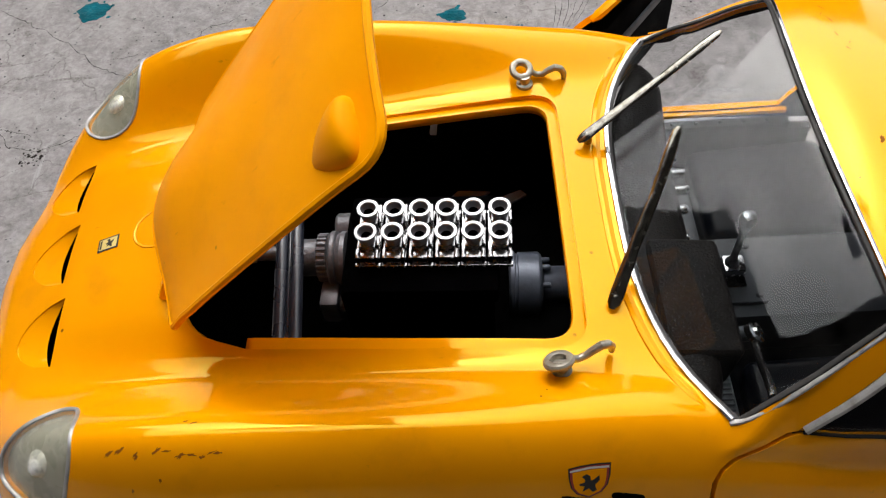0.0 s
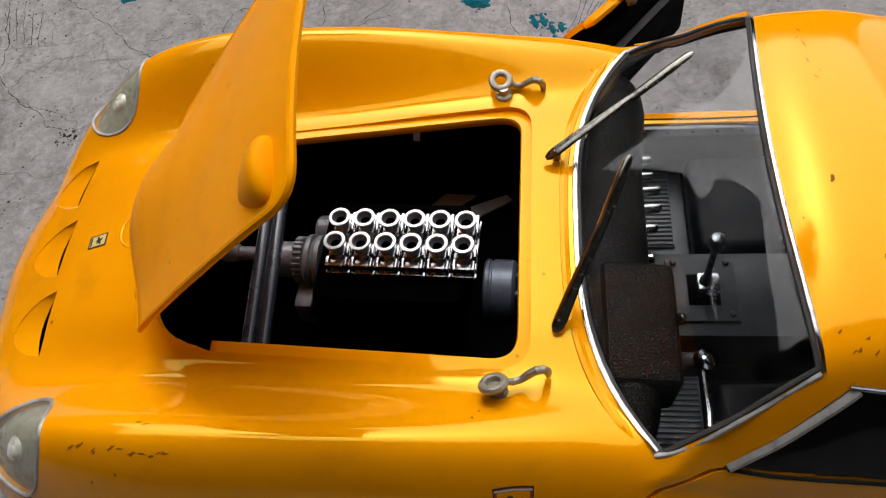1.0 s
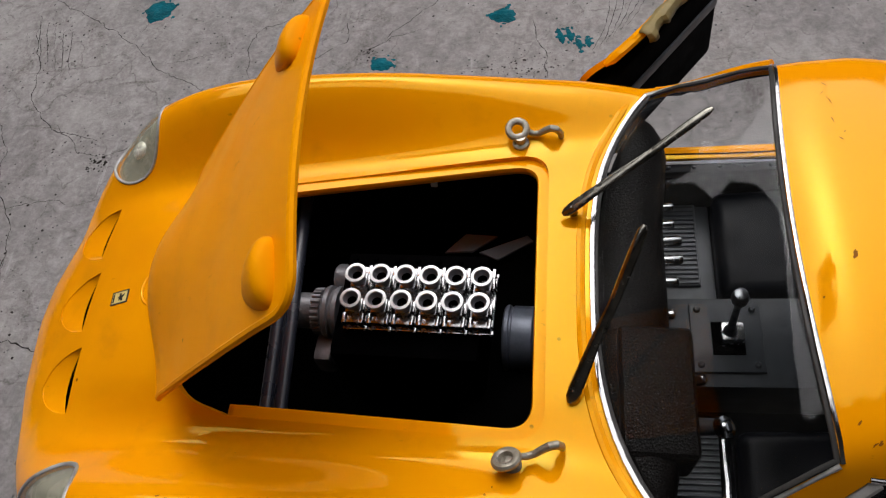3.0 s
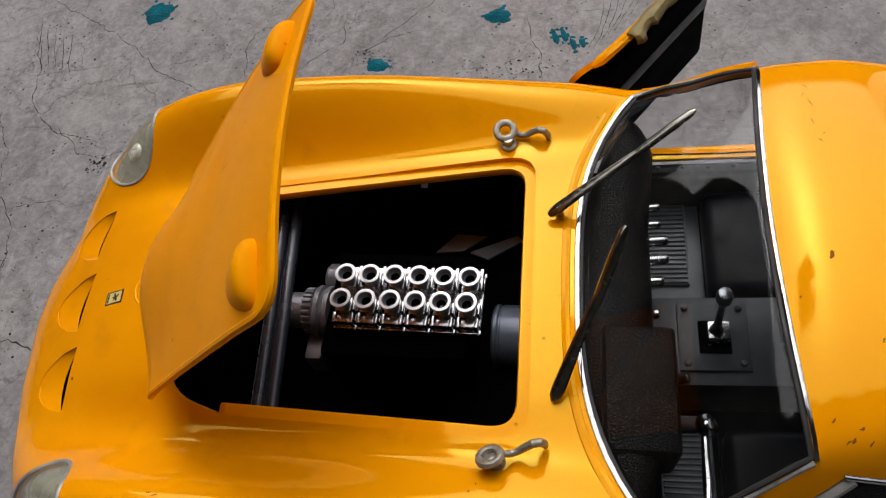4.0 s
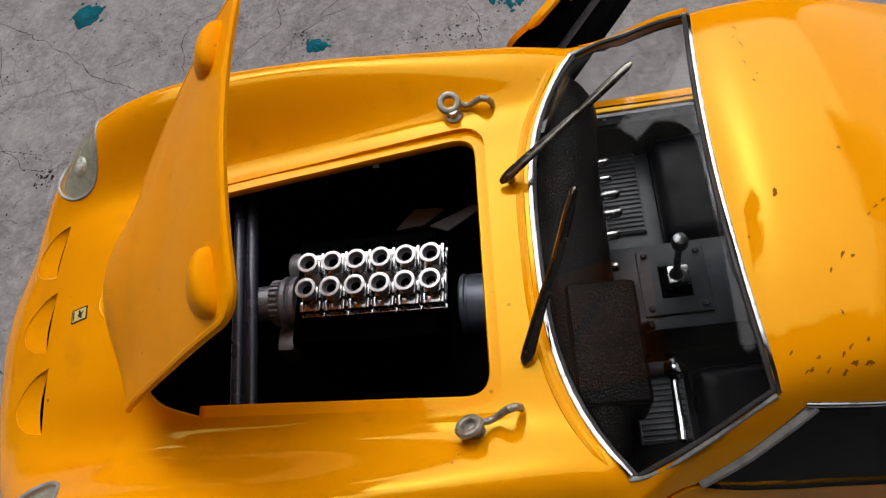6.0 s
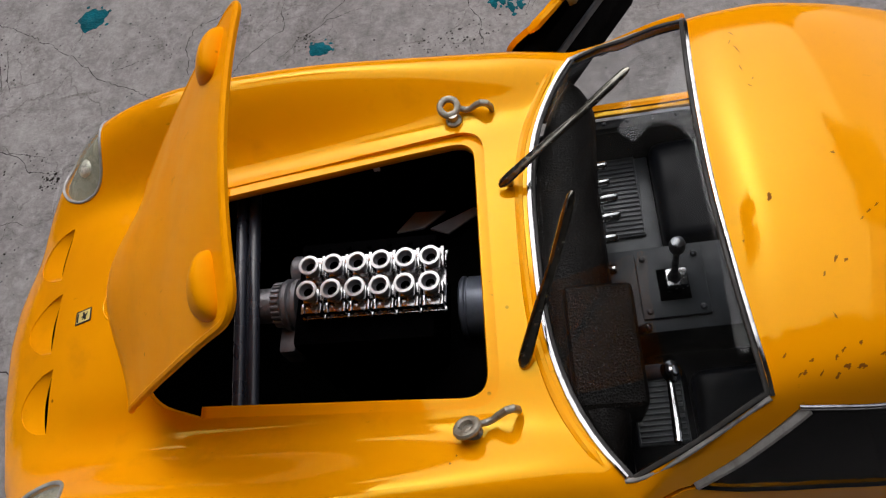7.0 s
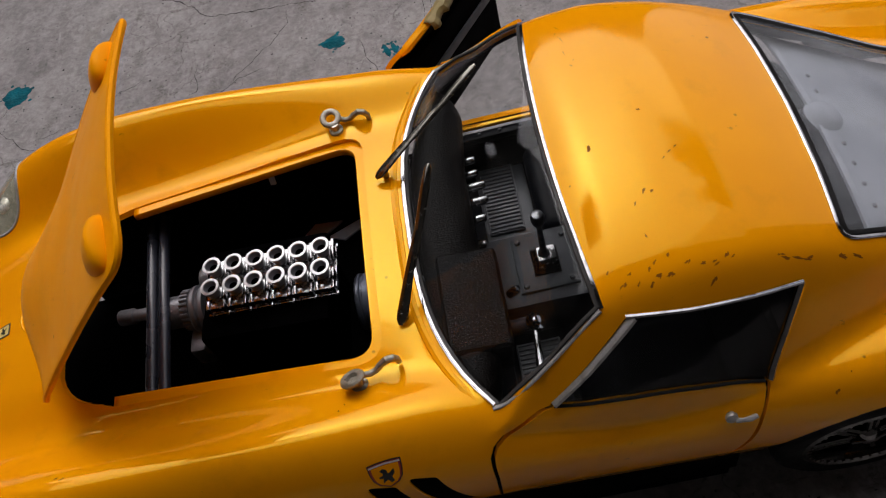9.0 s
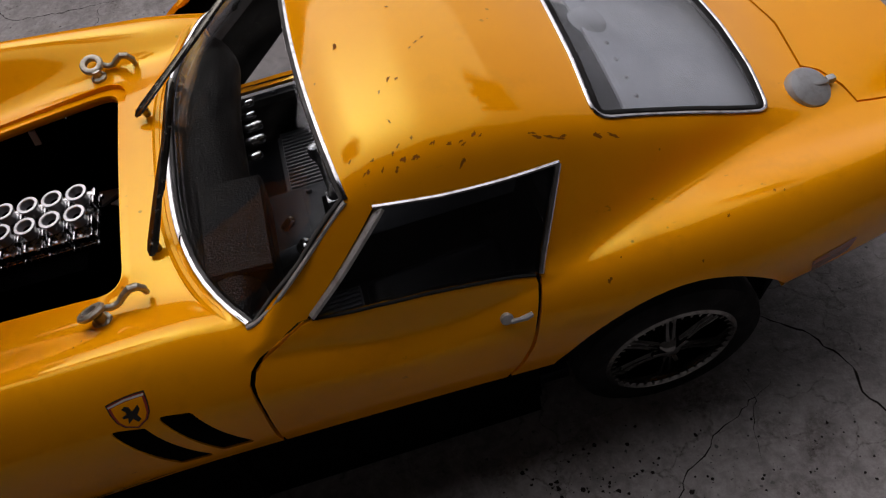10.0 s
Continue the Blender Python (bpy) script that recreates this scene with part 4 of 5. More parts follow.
# ---- wipers ----
def wiper(base, tip):
    """A flat pressed arm that carries a slightly turned blade."""
    a, b = Vector(base), Vector(tip)
    d = b - a
    bm = bmesh.new()
    sweep(bm, [a - d * 0.03, a, a + d * 0.05, a + d * 0.2, a + d * 0.4, a + d * 0.56, a + d * 0.62], [0.45, 0.95, 1.05, 0.95, 0.75, 0.5, 0.3], 10, flat=0.42)
    w = part("wiper", bm, WIPER, car, "tarnished wiper arm with dark blade")
    bm = bmesh.new()
    off = Vector((0.45, 0.1, -0.2))
    sweep(bm, [a + d * 0.3 + off, a + d * 0.36 + off, a + d * 0.6 + off * 0.8, a + d * 0.85 + off * 0.6, a + d * 0.97 + off * 0.5, a + d + off * 0.5], [0.25, 0.55, 0.78, 0.85, 0.7, 0.3], 10, flat=0.6)
    part("blade", bm, WIPER, w)
    bm = bmesh.new()
    lathe(bm, [(0, -2.0), (0.7, -2.0), (0.7, 0.1), (0.4, 0.3), (0, 0.32)], Matrix.Translation(a + d * 0.05), 12)
    part("pivot", bm, WIPER, w)


wiper((7.9, 12.1, 59.4), (30.1, 22.2, 71.7))
wiper((8.7, -19.7, 58.4), (19.0, 0.0, 73.5))

# ---- fuel cap, door handle, side marker ----
c = top(119.9, -17.9)
bm = bmesh.new()
lathe(bm, [(0, -0.5), (4.1, -0.5), (4.1, 0.5), (3.7, 1.1), (2.2, 1.5), (0, 1.6)], Matrix.Translation(c) @ along((0.25, -0.35, 0.9)), 30)
cap = part("fuel_cap", bm, CAP, car, "round silvered quick-release fuel cap")
bm = bmesh.new()
box(bm, c + Vector((0.3, -0.3, 1.25)), (6.6, 0.8, 0.5), 0.2, along((0.12, -0.35, 0.9)))
part("lever", bm, CAP, cap)
for dx, w in ((-4.7, 2.6), (4.5, 1.9)):
    bm = bmesh.new()
    box(bm, c + Vector((dx, -0.4 if dx < 0 else 0.6, 0.3)), (1.6, w * 0.7, 1.2), 0.4)
    part("hinge", bm, CAP, cap)
h = flank(57.6, 47.3, -1, 0.3)
bm = bmesh.new()
lathe(bm, [(0, 0), (0.75, 0), (1.05, 0.5), (1.0, 1.0), (0.6, 1.3), (0, 1.4)], Matrix.Translation(h - Vector((0, -0.5, 0))) @ along((0, -1, 0.25)), 14)
sweep(bm, [h + Vector((0.5, -0.7, 0)), h + Vector((1.6, -0.9, 0.1)), h + Vector((2.8, -0.9, 0.1)), h + Vector((3.9, -0.6, 0.1))], [0.45, 0.38, 0.5, 0.42], 8)
part("door_handle", bm, FRAME_GREY, door, "small dull chrome door handle")
for s in (-1, 1):
    decal("side_marker", dense(rounded([(107.6, 38.6), (116.0, 39.6), (115.0, 35.8), (108.6, 34.2)], 0.6, 3), 1.0), AMBER, lambda a, b, s=s: flank(a, b, s, 0.1), body, "dark amber side marker")

# ---- rubbed marks on the paint ----
rnd = random.Random(21)


def scuff(x, y, long, wide, turn):
    """One rubbed spot with a torn outline."""
    c, q = math.cos(turn), math.sin(turn)
    k = [rnd.uniform(0.35, 1.25) for _ in range(12)]
    long, wide = long * 0.62, wide * 0.62
    ring = [(long * k[i] * math.cos(2 * math.pi * i / 12), wide * k[i] * math.sin(2 * math.pi * i / 12)) for i in range(12)]
    decal("scuff", [(x + a * c - b * q, y + a * q + b * c) for a, b in ring], SCUFF, lambda a, b: top(a, b, 0.035), body)


for x, y, ln, wd, tn in ((45.0, -6.0, 1.2, 0.7, 1.2), (55.5, -10.8, 0.6, 0.22, 0.6), (56.6, -9.8, 0.9, 0.24, 0.6), (57.8, -8.9, 0.7, 0.22, 0.7), (54.3, -0.6, 0.5, 0.4, 0.4), (51.0, -16.0, 1.2, 0.3, 1.0),
                         (52.1, -16.4, 0.8, 0.35, 1.0), (49.2, -17.9, 0.6, 0.22, 1.1), (49.3, -23.4, 0.8, 0.28, 2.0), (40.6, -11.7, 0.3, 0.25, 0.0), (46.0, 24.2, 1.0, 0.14, 2.1), (46.1, 20.6, 1.6, 0.14, 1.9),
                         (45.8, 16.8, 1.3, 0.18, 1.8), (46.3, 13.0, 0.9, 0.16, 2.2), (47.0, 14.2, 0.5, 0.18, 1.0), (45.4, 22.4, 0.7, 0.12, 1.0)):
    scuff(x, y, ln, wd, tn)
for x, y in ((42.4, -27.4), (44.4, -29.6), (45.7, -28.4), (46.7, -29.8), (48.0, -28.1), (48.6, -30.0), (49.7, -27.6), (50.0, -29.3), (51.3, -29.8), (51.8, -27.0), (54.2, -28.5), (55.8, -28.6),
             (57.2, -30.6), (58.2, -28.8), (60.4, -28.0), (68.2, -28.5), (70.2, -28.5), (72.0, -28.6), (77.6, -28.3), (80.5, -28.1)):
    for _ in range(rnd.choice((1, 2))):
        scuff(x + rnd.uniform(-0.5, 0.5), y + rnd.uniform(-0.3, 0.3), rnd.uniform(0.5, 1.0) * (1.5 if x > 66 else 1.0), rnd.uniform(0.2, 0.42), rnd.uniform(0.3, 1.2) if x < 62 else rnd.uniform(-0.3, 0.2))
for x, y in ((-58.6, -40.2), (-55.4, -41.0), (-51.9, -40.7), (-49.7, -41.1), (-47.2, -41.5), (-45.0, -41.4), (-48.6, -37.2)):
    for _ in range(2):
        scuff(x + rnd.uniform(-0.9, 0.9), y + rnd.uniform(-0.35, 0.35), rnd.uniform(0.6, 1.3), rnd.uniform(0.16, 0.34), rnd.uniform(-0.2, 0.6))
for x, y, r in ((-2.1, -33.0, 0.30), (-3.0, -34.2, 0.38), (-52.5, -43.4, 0.45), (-56.7, -44.0, 0.4), (74.0, -43.4, 0.7), (76.5, -41.4, 0.3), (88.4, -44.3, 0.35), (94.0, -40.2, 0.55), (102.6, -38.0, 0.6), (104.0, -38.4, 0.4),
                (-82.0, -29.2, 0.2), (-84.5, -15.0, 0.2), (12.0, -24.5, 0.25)):
    scuff(x, y, r, r * 0.7, 0.9)

# ---- wheels ----
bm = bmesh.new()
lathe(bm, [(11.6, -4.4), (13.5, -4.9), (15.8, -4.7), (17.2, -3.9), (17.8, -2.4), (17.8, 2.4), (17.2, 3.9), (15.8, 4.7), (13.5, 4.9), (11.6, 4.4)], None, 48, True)
bmesh.ops.recalc_face_normals(bm, faces=bm.faces)
tyre_ob = part("tyre", bm, RUBBER, car)
bm = bmesh.new()
lathe(bm, [(12.3, 4.0), (12.6, 4.6), (11.8, 4.9), (11.0, 4.4), (10.6, 3.0), (10.4, -3.0), (11.8, -4.4)], None, 48)
for k in range(40):
    a = 2 * math.pi * k / 40
    box(bm, (11.2 * math.cos(a), 11.2 * math.sin(a), 4.55), (0.9, 0.45, 0.5), 0.1, Matrix.Rotation(a, 4, "Z"), 1)
rim_ob = part("wheel", bm, RIM, car, "dark spoked wheel with black tyre")
bm = bmesh.new()
lathe(bm, [(0, -2), (10.5, -2), (10.5, -1.6), (0, -1.6)], None, 32)
disc_ob = part("wheel_disc", bm, BLACK, car)
bm = bmesh.new()
for da in (-0.07, 0.07):
    sweep(bm, [(2.4 * math.cos(da * 3), 2.4 * math.sin(da * 3), 3.4), (6.5 * math.cos(da * 1.4), 6.5 * math.sin(da * 1.4), 2.9), (10.8 * math.cos(da), 10.8 * math.sin(da), 2.6)], [0.62, 0.5, 0.6], 6)
spoke_ob = part("spoke", bm, RIM, car)
bm = bmesh.new()
lathe(bm, [(2.9, 2.4), (2.9, 3.6), (2.2, 4.4), (1.2, 5.0), (0, 5.1)], None, 20)
for k in range(3):
    a = 2 * math.pi * k / 3 + 0.3
    box(bm, (2.4 * math.cos(a), 2.4 * math.sin(a), 4.6), (3.0, 1.0, 0.8), 0.25, Matrix.Rotation(a, 4, "Z"))
spin_ob = part("spinner", bm, RIM, car)
first = True
for hx in (FRONT_HUB, REAR_HUB):
    for s in (-1, 1):
        w = rim_ob if first else rim_ob.copy()
        if not first:
            scene.collection.objects.link(w)
        w.parent = car
        w.matrix_basis = Matrix.Translation((hx * MM, s * 38.0 * MM, HUB_Z * MM)) @ along((0, s, 0)) @ pose(0, 0, 0, 0, 0, 17 * hx % 60)
        for src, turns in ((tyre_ob, [0]), (disc_ob, [0]), (spin_ob, [0]), (spoke_ob, range(0, 360, 60))):
            for a in turns:
                o = src if (first and a == 0) else src.copy()
                if not (first and a == 0):
                    scene.collection.objects.link(o)
                o.parent = w
                o.matrix_basis = pose(0, 0, 0, 0, 0, a)
        first = False

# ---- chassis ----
# Near-black and set low, so the shade under the car is built in.
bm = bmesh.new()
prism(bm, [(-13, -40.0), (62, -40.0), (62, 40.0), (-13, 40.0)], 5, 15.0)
chassis = part("chassis", bm, BLACK, car, "lower chassis, near-black for the shade under the car", False)
# Dark liners close the bay; the rear block is added to stop light underneath.
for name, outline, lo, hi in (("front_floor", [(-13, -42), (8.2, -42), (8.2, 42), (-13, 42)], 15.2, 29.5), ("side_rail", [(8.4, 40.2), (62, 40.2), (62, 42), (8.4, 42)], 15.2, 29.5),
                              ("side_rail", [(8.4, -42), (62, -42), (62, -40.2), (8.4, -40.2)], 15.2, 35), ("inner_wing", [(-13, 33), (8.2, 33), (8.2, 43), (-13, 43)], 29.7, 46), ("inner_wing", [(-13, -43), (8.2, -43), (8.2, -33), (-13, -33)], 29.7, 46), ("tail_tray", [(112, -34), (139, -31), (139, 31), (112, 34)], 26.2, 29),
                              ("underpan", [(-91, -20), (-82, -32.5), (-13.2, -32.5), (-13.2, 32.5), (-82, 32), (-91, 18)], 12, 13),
                              ("rear_light_block", [(62.2, -31), (112, -31), (124, -22), (124, 22), (112, 31), (62.2, 31)], 4, 26),
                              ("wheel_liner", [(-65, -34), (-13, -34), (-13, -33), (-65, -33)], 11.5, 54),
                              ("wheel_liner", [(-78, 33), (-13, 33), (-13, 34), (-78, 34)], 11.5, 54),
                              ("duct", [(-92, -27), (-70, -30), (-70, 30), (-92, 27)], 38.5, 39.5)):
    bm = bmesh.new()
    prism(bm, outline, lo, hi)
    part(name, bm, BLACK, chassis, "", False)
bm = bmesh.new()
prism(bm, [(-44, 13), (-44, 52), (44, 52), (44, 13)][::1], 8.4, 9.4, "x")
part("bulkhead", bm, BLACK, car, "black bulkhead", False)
bm = bmesh.new()
prism(bm, [(-33.5, 29.5), (-36, 38), (-29, 45), (29, 45), (36, 38), (33.5, 29.5)], 142.6, 143.8, "x")
part("tail_panel", bm, YELLOW, car)

# ---- engine ----
EY = 1.7
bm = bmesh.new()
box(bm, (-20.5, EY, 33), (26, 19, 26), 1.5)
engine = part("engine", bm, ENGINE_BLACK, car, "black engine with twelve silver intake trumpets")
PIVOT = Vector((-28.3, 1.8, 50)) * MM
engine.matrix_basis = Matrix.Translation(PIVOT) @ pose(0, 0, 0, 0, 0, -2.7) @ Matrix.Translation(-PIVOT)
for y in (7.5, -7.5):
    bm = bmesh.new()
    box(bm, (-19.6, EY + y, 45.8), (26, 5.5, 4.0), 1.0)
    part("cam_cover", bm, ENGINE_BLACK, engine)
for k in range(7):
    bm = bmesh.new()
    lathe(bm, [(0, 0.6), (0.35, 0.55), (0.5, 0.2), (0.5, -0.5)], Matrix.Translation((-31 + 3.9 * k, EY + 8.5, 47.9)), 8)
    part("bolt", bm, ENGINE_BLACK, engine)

bm = bmesh.new()
lathe(bm, [(1.3, -3.0), (1.35, -0.9), (1.72, -0.4), (1.84, -0.15), (1.90, 0.12), (1.84, 0.28), (1.36, 0.30), (1.24, 0.1)], None, 26)
shine = len(bm.faces)
lathe(bm, [(1.24, 0.1), (1.12, -0.5), (0.85, -0.9)], None, 26)
deep = len(bm.faces)
lathe(bm, [(0.85, -0.9), (0.65, -2.2), (0, -2.3)], None, 26)
bm.faces.ensure_lookup_table()
# Throat goes grey, then black inwards: the recess shade is in the colour.
for f in bm.faces[shine:]:
    f.material_index = 1
for f in bm.faces[deep:]:
    f.material_index = 2
for f in bm.faces:
    f.smooth = True
trumpet = part("trumpet", bm, [RING, GREY_CAST, ENGINE_BLACK], engine, "flared silver intake trumpet")
CARB = [("carburettor_base", (0, 0, -4.6), (4.1, 9.4, 1.0), 0.2)]
for y in (-2.45, 2.45):
    CARB += [("throttle_body", (0, y, -3.2), (2.9, 2.9, 2.2), 0.4), ("clamp", (1.75, y, -3.4), (0.5, 2.0, 2.6), 0.15)]
for y in (-4.7, 4.7):
    CARB += [("float_bowl", (0, y, -3.9), (2.6, 1.6, 1.8), 0.3), ("bowl_flange", (1.55, y, -4.0), (0.6, 1.9, 2.6), 0.15),
             ("bowl_flange", (-1.55, y, -4.0), (0.6, 1.9, 2.6), 0.15), ("carburettor_rail", (0, y * 1.16, -5.2), (4.25, 0.8, 0.7), 0.15)]
carb_parts = []
for name, centre, size, bevel in CARB:
    bm = bmesh.new()
    box(bm, centre, size, bevel)
    carb_parts.append(part(name, bm, SILVER, engine))
for k in range(6):
    x = -28.4 + 4.40 * k
    for piece in carb_parts:
        o = piece if k == 0 else piece.copy()
        if k:
            scene.collection.objects.link(o)
        o.parent = engine
        o.location = Vector((x, EY + 0.1, 53.6)) * MM
    for y in (-2.45, 2.45):
        o = trumpet if (k == 0 and y < 0) else trumpet.copy()
        if not (k == 0 and y < 0):
            scene.collection.objects.link(o)
        o.parent = engine
        o.location = Vector((x, EY + 0.1 + y, 53.6)) * MM

AXIS_X = along((1, 0, 0))


def turned(name, x, y, z, profile, mat, label="", n=24, parent=None):
    bm = bmesh.new()
    lathe(bm, profile, Matrix.Translation((x, y, z)) @ AXIS_X, n)
    return part(name, bm, mat, parent or engine, label)


turned("distributor", -36.2, EY + 7.9, 41.5, [(0, 0), (2.4, 0), (2.9, 0.5), (2.9, 3.0), (2.4, 3.6), (0, 3.6)], GREY_CAST, "grey distributor")
turned("pulley", -42.5, EY, 43.5, [(0, 0), (2.8, 0), (3.3, 0.6), (3.3, 3.6), (2.9, 4.4), (0, 4.4)], GREY_CAST, "grey front pulley")
turned("shaft", -53.0, EY + 1.0, 43.5, [(0, 0), (1.5, 0), (1.7, 0.4), (1.7, 3.2), (1.3, 3.6), (1.3, 11.5), (0, 11.5)], GREY_CAST, "grey shaft stub")
bm = bmesh.new()
lathe(bm, [(0, 0), (3.6, 0), (3.9, 0.3), (3.9, 1.6), (3.6, 1.9), (0, 1.9)], Matrix.Translation((-38.2, EY, 43.5)) @ AXIS_X, 30)
for k in range(24):
    a = 2 * math.pi * k / 24
    box(bm, (-37.25, EY + 4.0 * math.cos(a), 43.5 + 4.0 * math.sin(a)), (1.7, 0.55, 0.55), 0.1, Matrix.Rotation(a, 4, "X"), 1)
part("toothed_wheel", bm, GREY_CAST, engine, "grey toothed wheel")
turned("cover", -36.2, EY, 43.0, [(0, 0), (4.6, 0), (5.0, 0.5), (5.0, 1.2), (4.4, 1.4), (4.6, 1.8), (4.9, 2.2), (4.9, 3.0), (0, 3.2)], GREY_CAST, "ribbed grey timing cover")
bm = bmesh.new()
box(bm, (-36.0, EY - 6.3, 39.0), (3.4, 5.4, 6.0), 1.0)
lathe(bm, [(0, 0), (1.3, 0), (1.5, 0.3), (1.5, 1.4), (0, 1.5)], Matrix.Translation((-34.4, EY - 7.0, 39.5)) @ along((1, 0, 0)), 14)
part("water_pump", bm, GREY_CAST, engine, "grey pump casting")
for y, z in ((1.6, 45.6), (-1.2, 45.9)):
    bm = bmesh.new()
    lathe(bm, [(0, 0.8), (0.5, 0.6), (0.7, 0), (0.7, -1)], Matrix.Translation((-40.3, EY + y, z)), 10)
    part("bolt", bm, GREY_CAST, engine)
bell = turned("bell_housing", -4.8, 4.1, 30.5, [(0, 0), (5.9, 0), (6.3, 0.35), (6.3, 1.0), (5.9, 1.2), (5.9, 1.5), (6.2, 1.7), (6.2, 5.4), (5.6, 6.0), (3.6, 6.3), (3.5, 6.8), (3.5, 14), (0, 14)], BELL, "dark grey bell housing", 40)
for a in (35, 80, 125):
    bm = bmesh.new()
    lathe(bm, [(0, 0.9), (0.5, 0.8), (0.6, 0.3), (0.6, -0.6)], Matrix.Translation((1.9, 4.1 + 4.6 * math.cos(radians(a)), 30.5 + 4.6 * math.sin(radians(a)))) @ AXIS_X, 10)
    part("bolt", bm, BELL, bell)
bm = bmesh.new()
box(bm, (0.5, EY - 6.6, 27.5), (9, 0.5, 0.5), 0.15)
box(bm, (2.2, EY - 11.5, 27.0), (1.8, 0.8, 1.0), 0.2)
part("bracket", bm, GREY_CAST, engine)
bm = bmesh.new()
for x in (-43.9, -41.3):
    sweep(bm, [(x + 1.9, -30, 46.6), (x, 0, 46.8), (x - 1.7, 27, 47.0)], 1.15, 12)
box(bm, (-42.5, -1.5, 46.0), (1.8, 57, 1.2), 0.2, Matrix.Rotation(radians(3.6), 4, "Z"))
part("cross_bar", bm, BAR, car, "dark steel double cross bar")
# Plates lie deep in the bay; the pale grey stands for light on them.
for name, outline in (("inner_plate", [(-17.7, 21.3), (-13.6, 25.6), (-7.1, 25.0), (-12.0, 21.5)]), ("inner_plate", [(-6.8, 19.5), (-10.6, 21.2), (-1.0, 25.0), (0.2, 23.7)])):
    bm = bmesh.new()
    prism(bm, outline, 31.4, 32.0)
    part(name, bm, GREY_PANEL, chassis, "inner plate, light put into its grey", False)
bm = bmesh.new()
box(bm, (-17.3, 26.6, 49.4), (1.3, 0.5, 3.6), 0.15, Matrix.Rotation(radians(8), 4, "Y"))
part("tab", bm, TAB, body, "small pale tab")

# ---- cabin ----
bm = bmesh.new()
ny, rows = 60, []
for i in range(ny):
    y = -35.5 + 71.0 * i / (ny - 1)
    e = 1 - max(0.0, (abs(y) - 27.5) / 8.0) ** 2.2
    xf = 12.8 + 10 * (abs(y) / 38) ** 3
    xr = xf + max(0.3, (23.6 - xf + 2.2 * max(0.0, (y - 14) / 22)) * max(0.0, e) ** 0.5)
    ring = []
    for t, z in ((0.0, 50.0), (0.0, 54.6), (0.12, 55.6), (0.35, 55.9), (0.6, 55.6), (0.82, 54.8), (0.94, 53.4), (1.0, 51.4), (0.98, 49.4), (0.9, 47.6)):
        ring.append(bm.verts.new((xf + (xr - xf) * t, y, z if z < 50.5 else z - 1.6 * (1 - e))))
    rows.append(ring)
for a, b in zip(rows, rows[1:]):
    for k in range(len(a)):
        bm.faces.new([a[k], a[(k + 1) % len(a)], b[(k + 1) % len(a)], b[k]])
bm.faces.new(rows[0])
bm.faces.new(rows[-1][::-1])
bmesh.ops.recalc_face_normals(bm, faces=bm.faces)
dash = part("dashboard", bm, LEATHER, car, "grained black dashboard")
bm = bmesh.new()
box(bm, (20.6, -17.0, 51.4), (11.2, 20.4, 9.6), 1.3, Matrix.Rotation(radians(6), 4, "Y"), 3)
part("instrument_hood", bm, LEATHER, dash, "grained brown-black instrument hood")
for y, ln, mat, r in ((20.2, 2.6, CHROME, 0.8), (16.6, 2.6, CHROME, 0.8), (13.2, 3.6, SILVER, 0.95), (9.4, 3.6, SILVER, 0.95), (5.2, 2.6, CHROME, 0.9), (-0.9, 1.6, CHROME, 0.9)):
    bm = bmesh.new()
    lathe(bm, [(0, -3.5), (r * 0.5, -3.5), (r * 0.5, 0.0), (r, 0.15), (r, ln * 0.85), (r * 0.7, ln), (0, ln)], Matrix.Translation((23.4, y, 47.6)) @ along((1, 0, 0.12)), 14)
    part("knob", bm, mat, dash, "bright chrome dashboard knob")

bm = bmesh.new()
box(bm, (42, 2.6, 22.6), (66, 18.5, 16), 2.2)
cabin_floor = part("tunnel", bm, PLASTIC, car, "black plastic centre tunnel")
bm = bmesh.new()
# Floor pan takes the seat black so that the shade is in its colour.
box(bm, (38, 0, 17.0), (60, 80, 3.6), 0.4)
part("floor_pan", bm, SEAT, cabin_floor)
bm = bmesh.new()
box(bm, (35.4, 2.9, 31.0), (12.4, 13.6, 0.8), 0.25)
plate = part("shift_plate", bm, PLASTIC, cabin_floor, "black plate with four bolts")
for x in (30.6, 40.2):
    for y in (-2.6, 8.4):
        bm = bmesh.new()
        lathe(bm, [(0, 0.55), (0.4, 0.5), (0.62, 0.2), (0.62, -0.2)], Matrix.Translation((x, y, 31.5)), 10)
        part("bolt", bm, PLASTIC, plate)
bm = bmesh.new()
box(bm, (35.6, 2.6, 31.5), (5.6, 6.4, 0.5), 0.1)
part("gate", bm, ENGINE_BLACK, plate)
bm = bmesh.new()
box(bm, (36.0, 2.4, 33.4), (3.9, 3.6, 3.4), 0.5)
part("lever_base", bm, SILVER, cabin_floor, "bright metal lever base")
bm = bmesh.new()
lathe(bm, [(1.3, 34.6), (1.2, 35.6), (0.7, 36.4), (0.55, 44.5), (0.8, 45.4), (1.35, 46.6), (1.45, 47.8), (1.1, 49.0), (0, 49.5)], Matrix.Translation((35.5, 2.3, 0)), 16)
part("gear_lever", bm, STEEL_DARK, cabin_floor, "chrome gear lever with round knob")


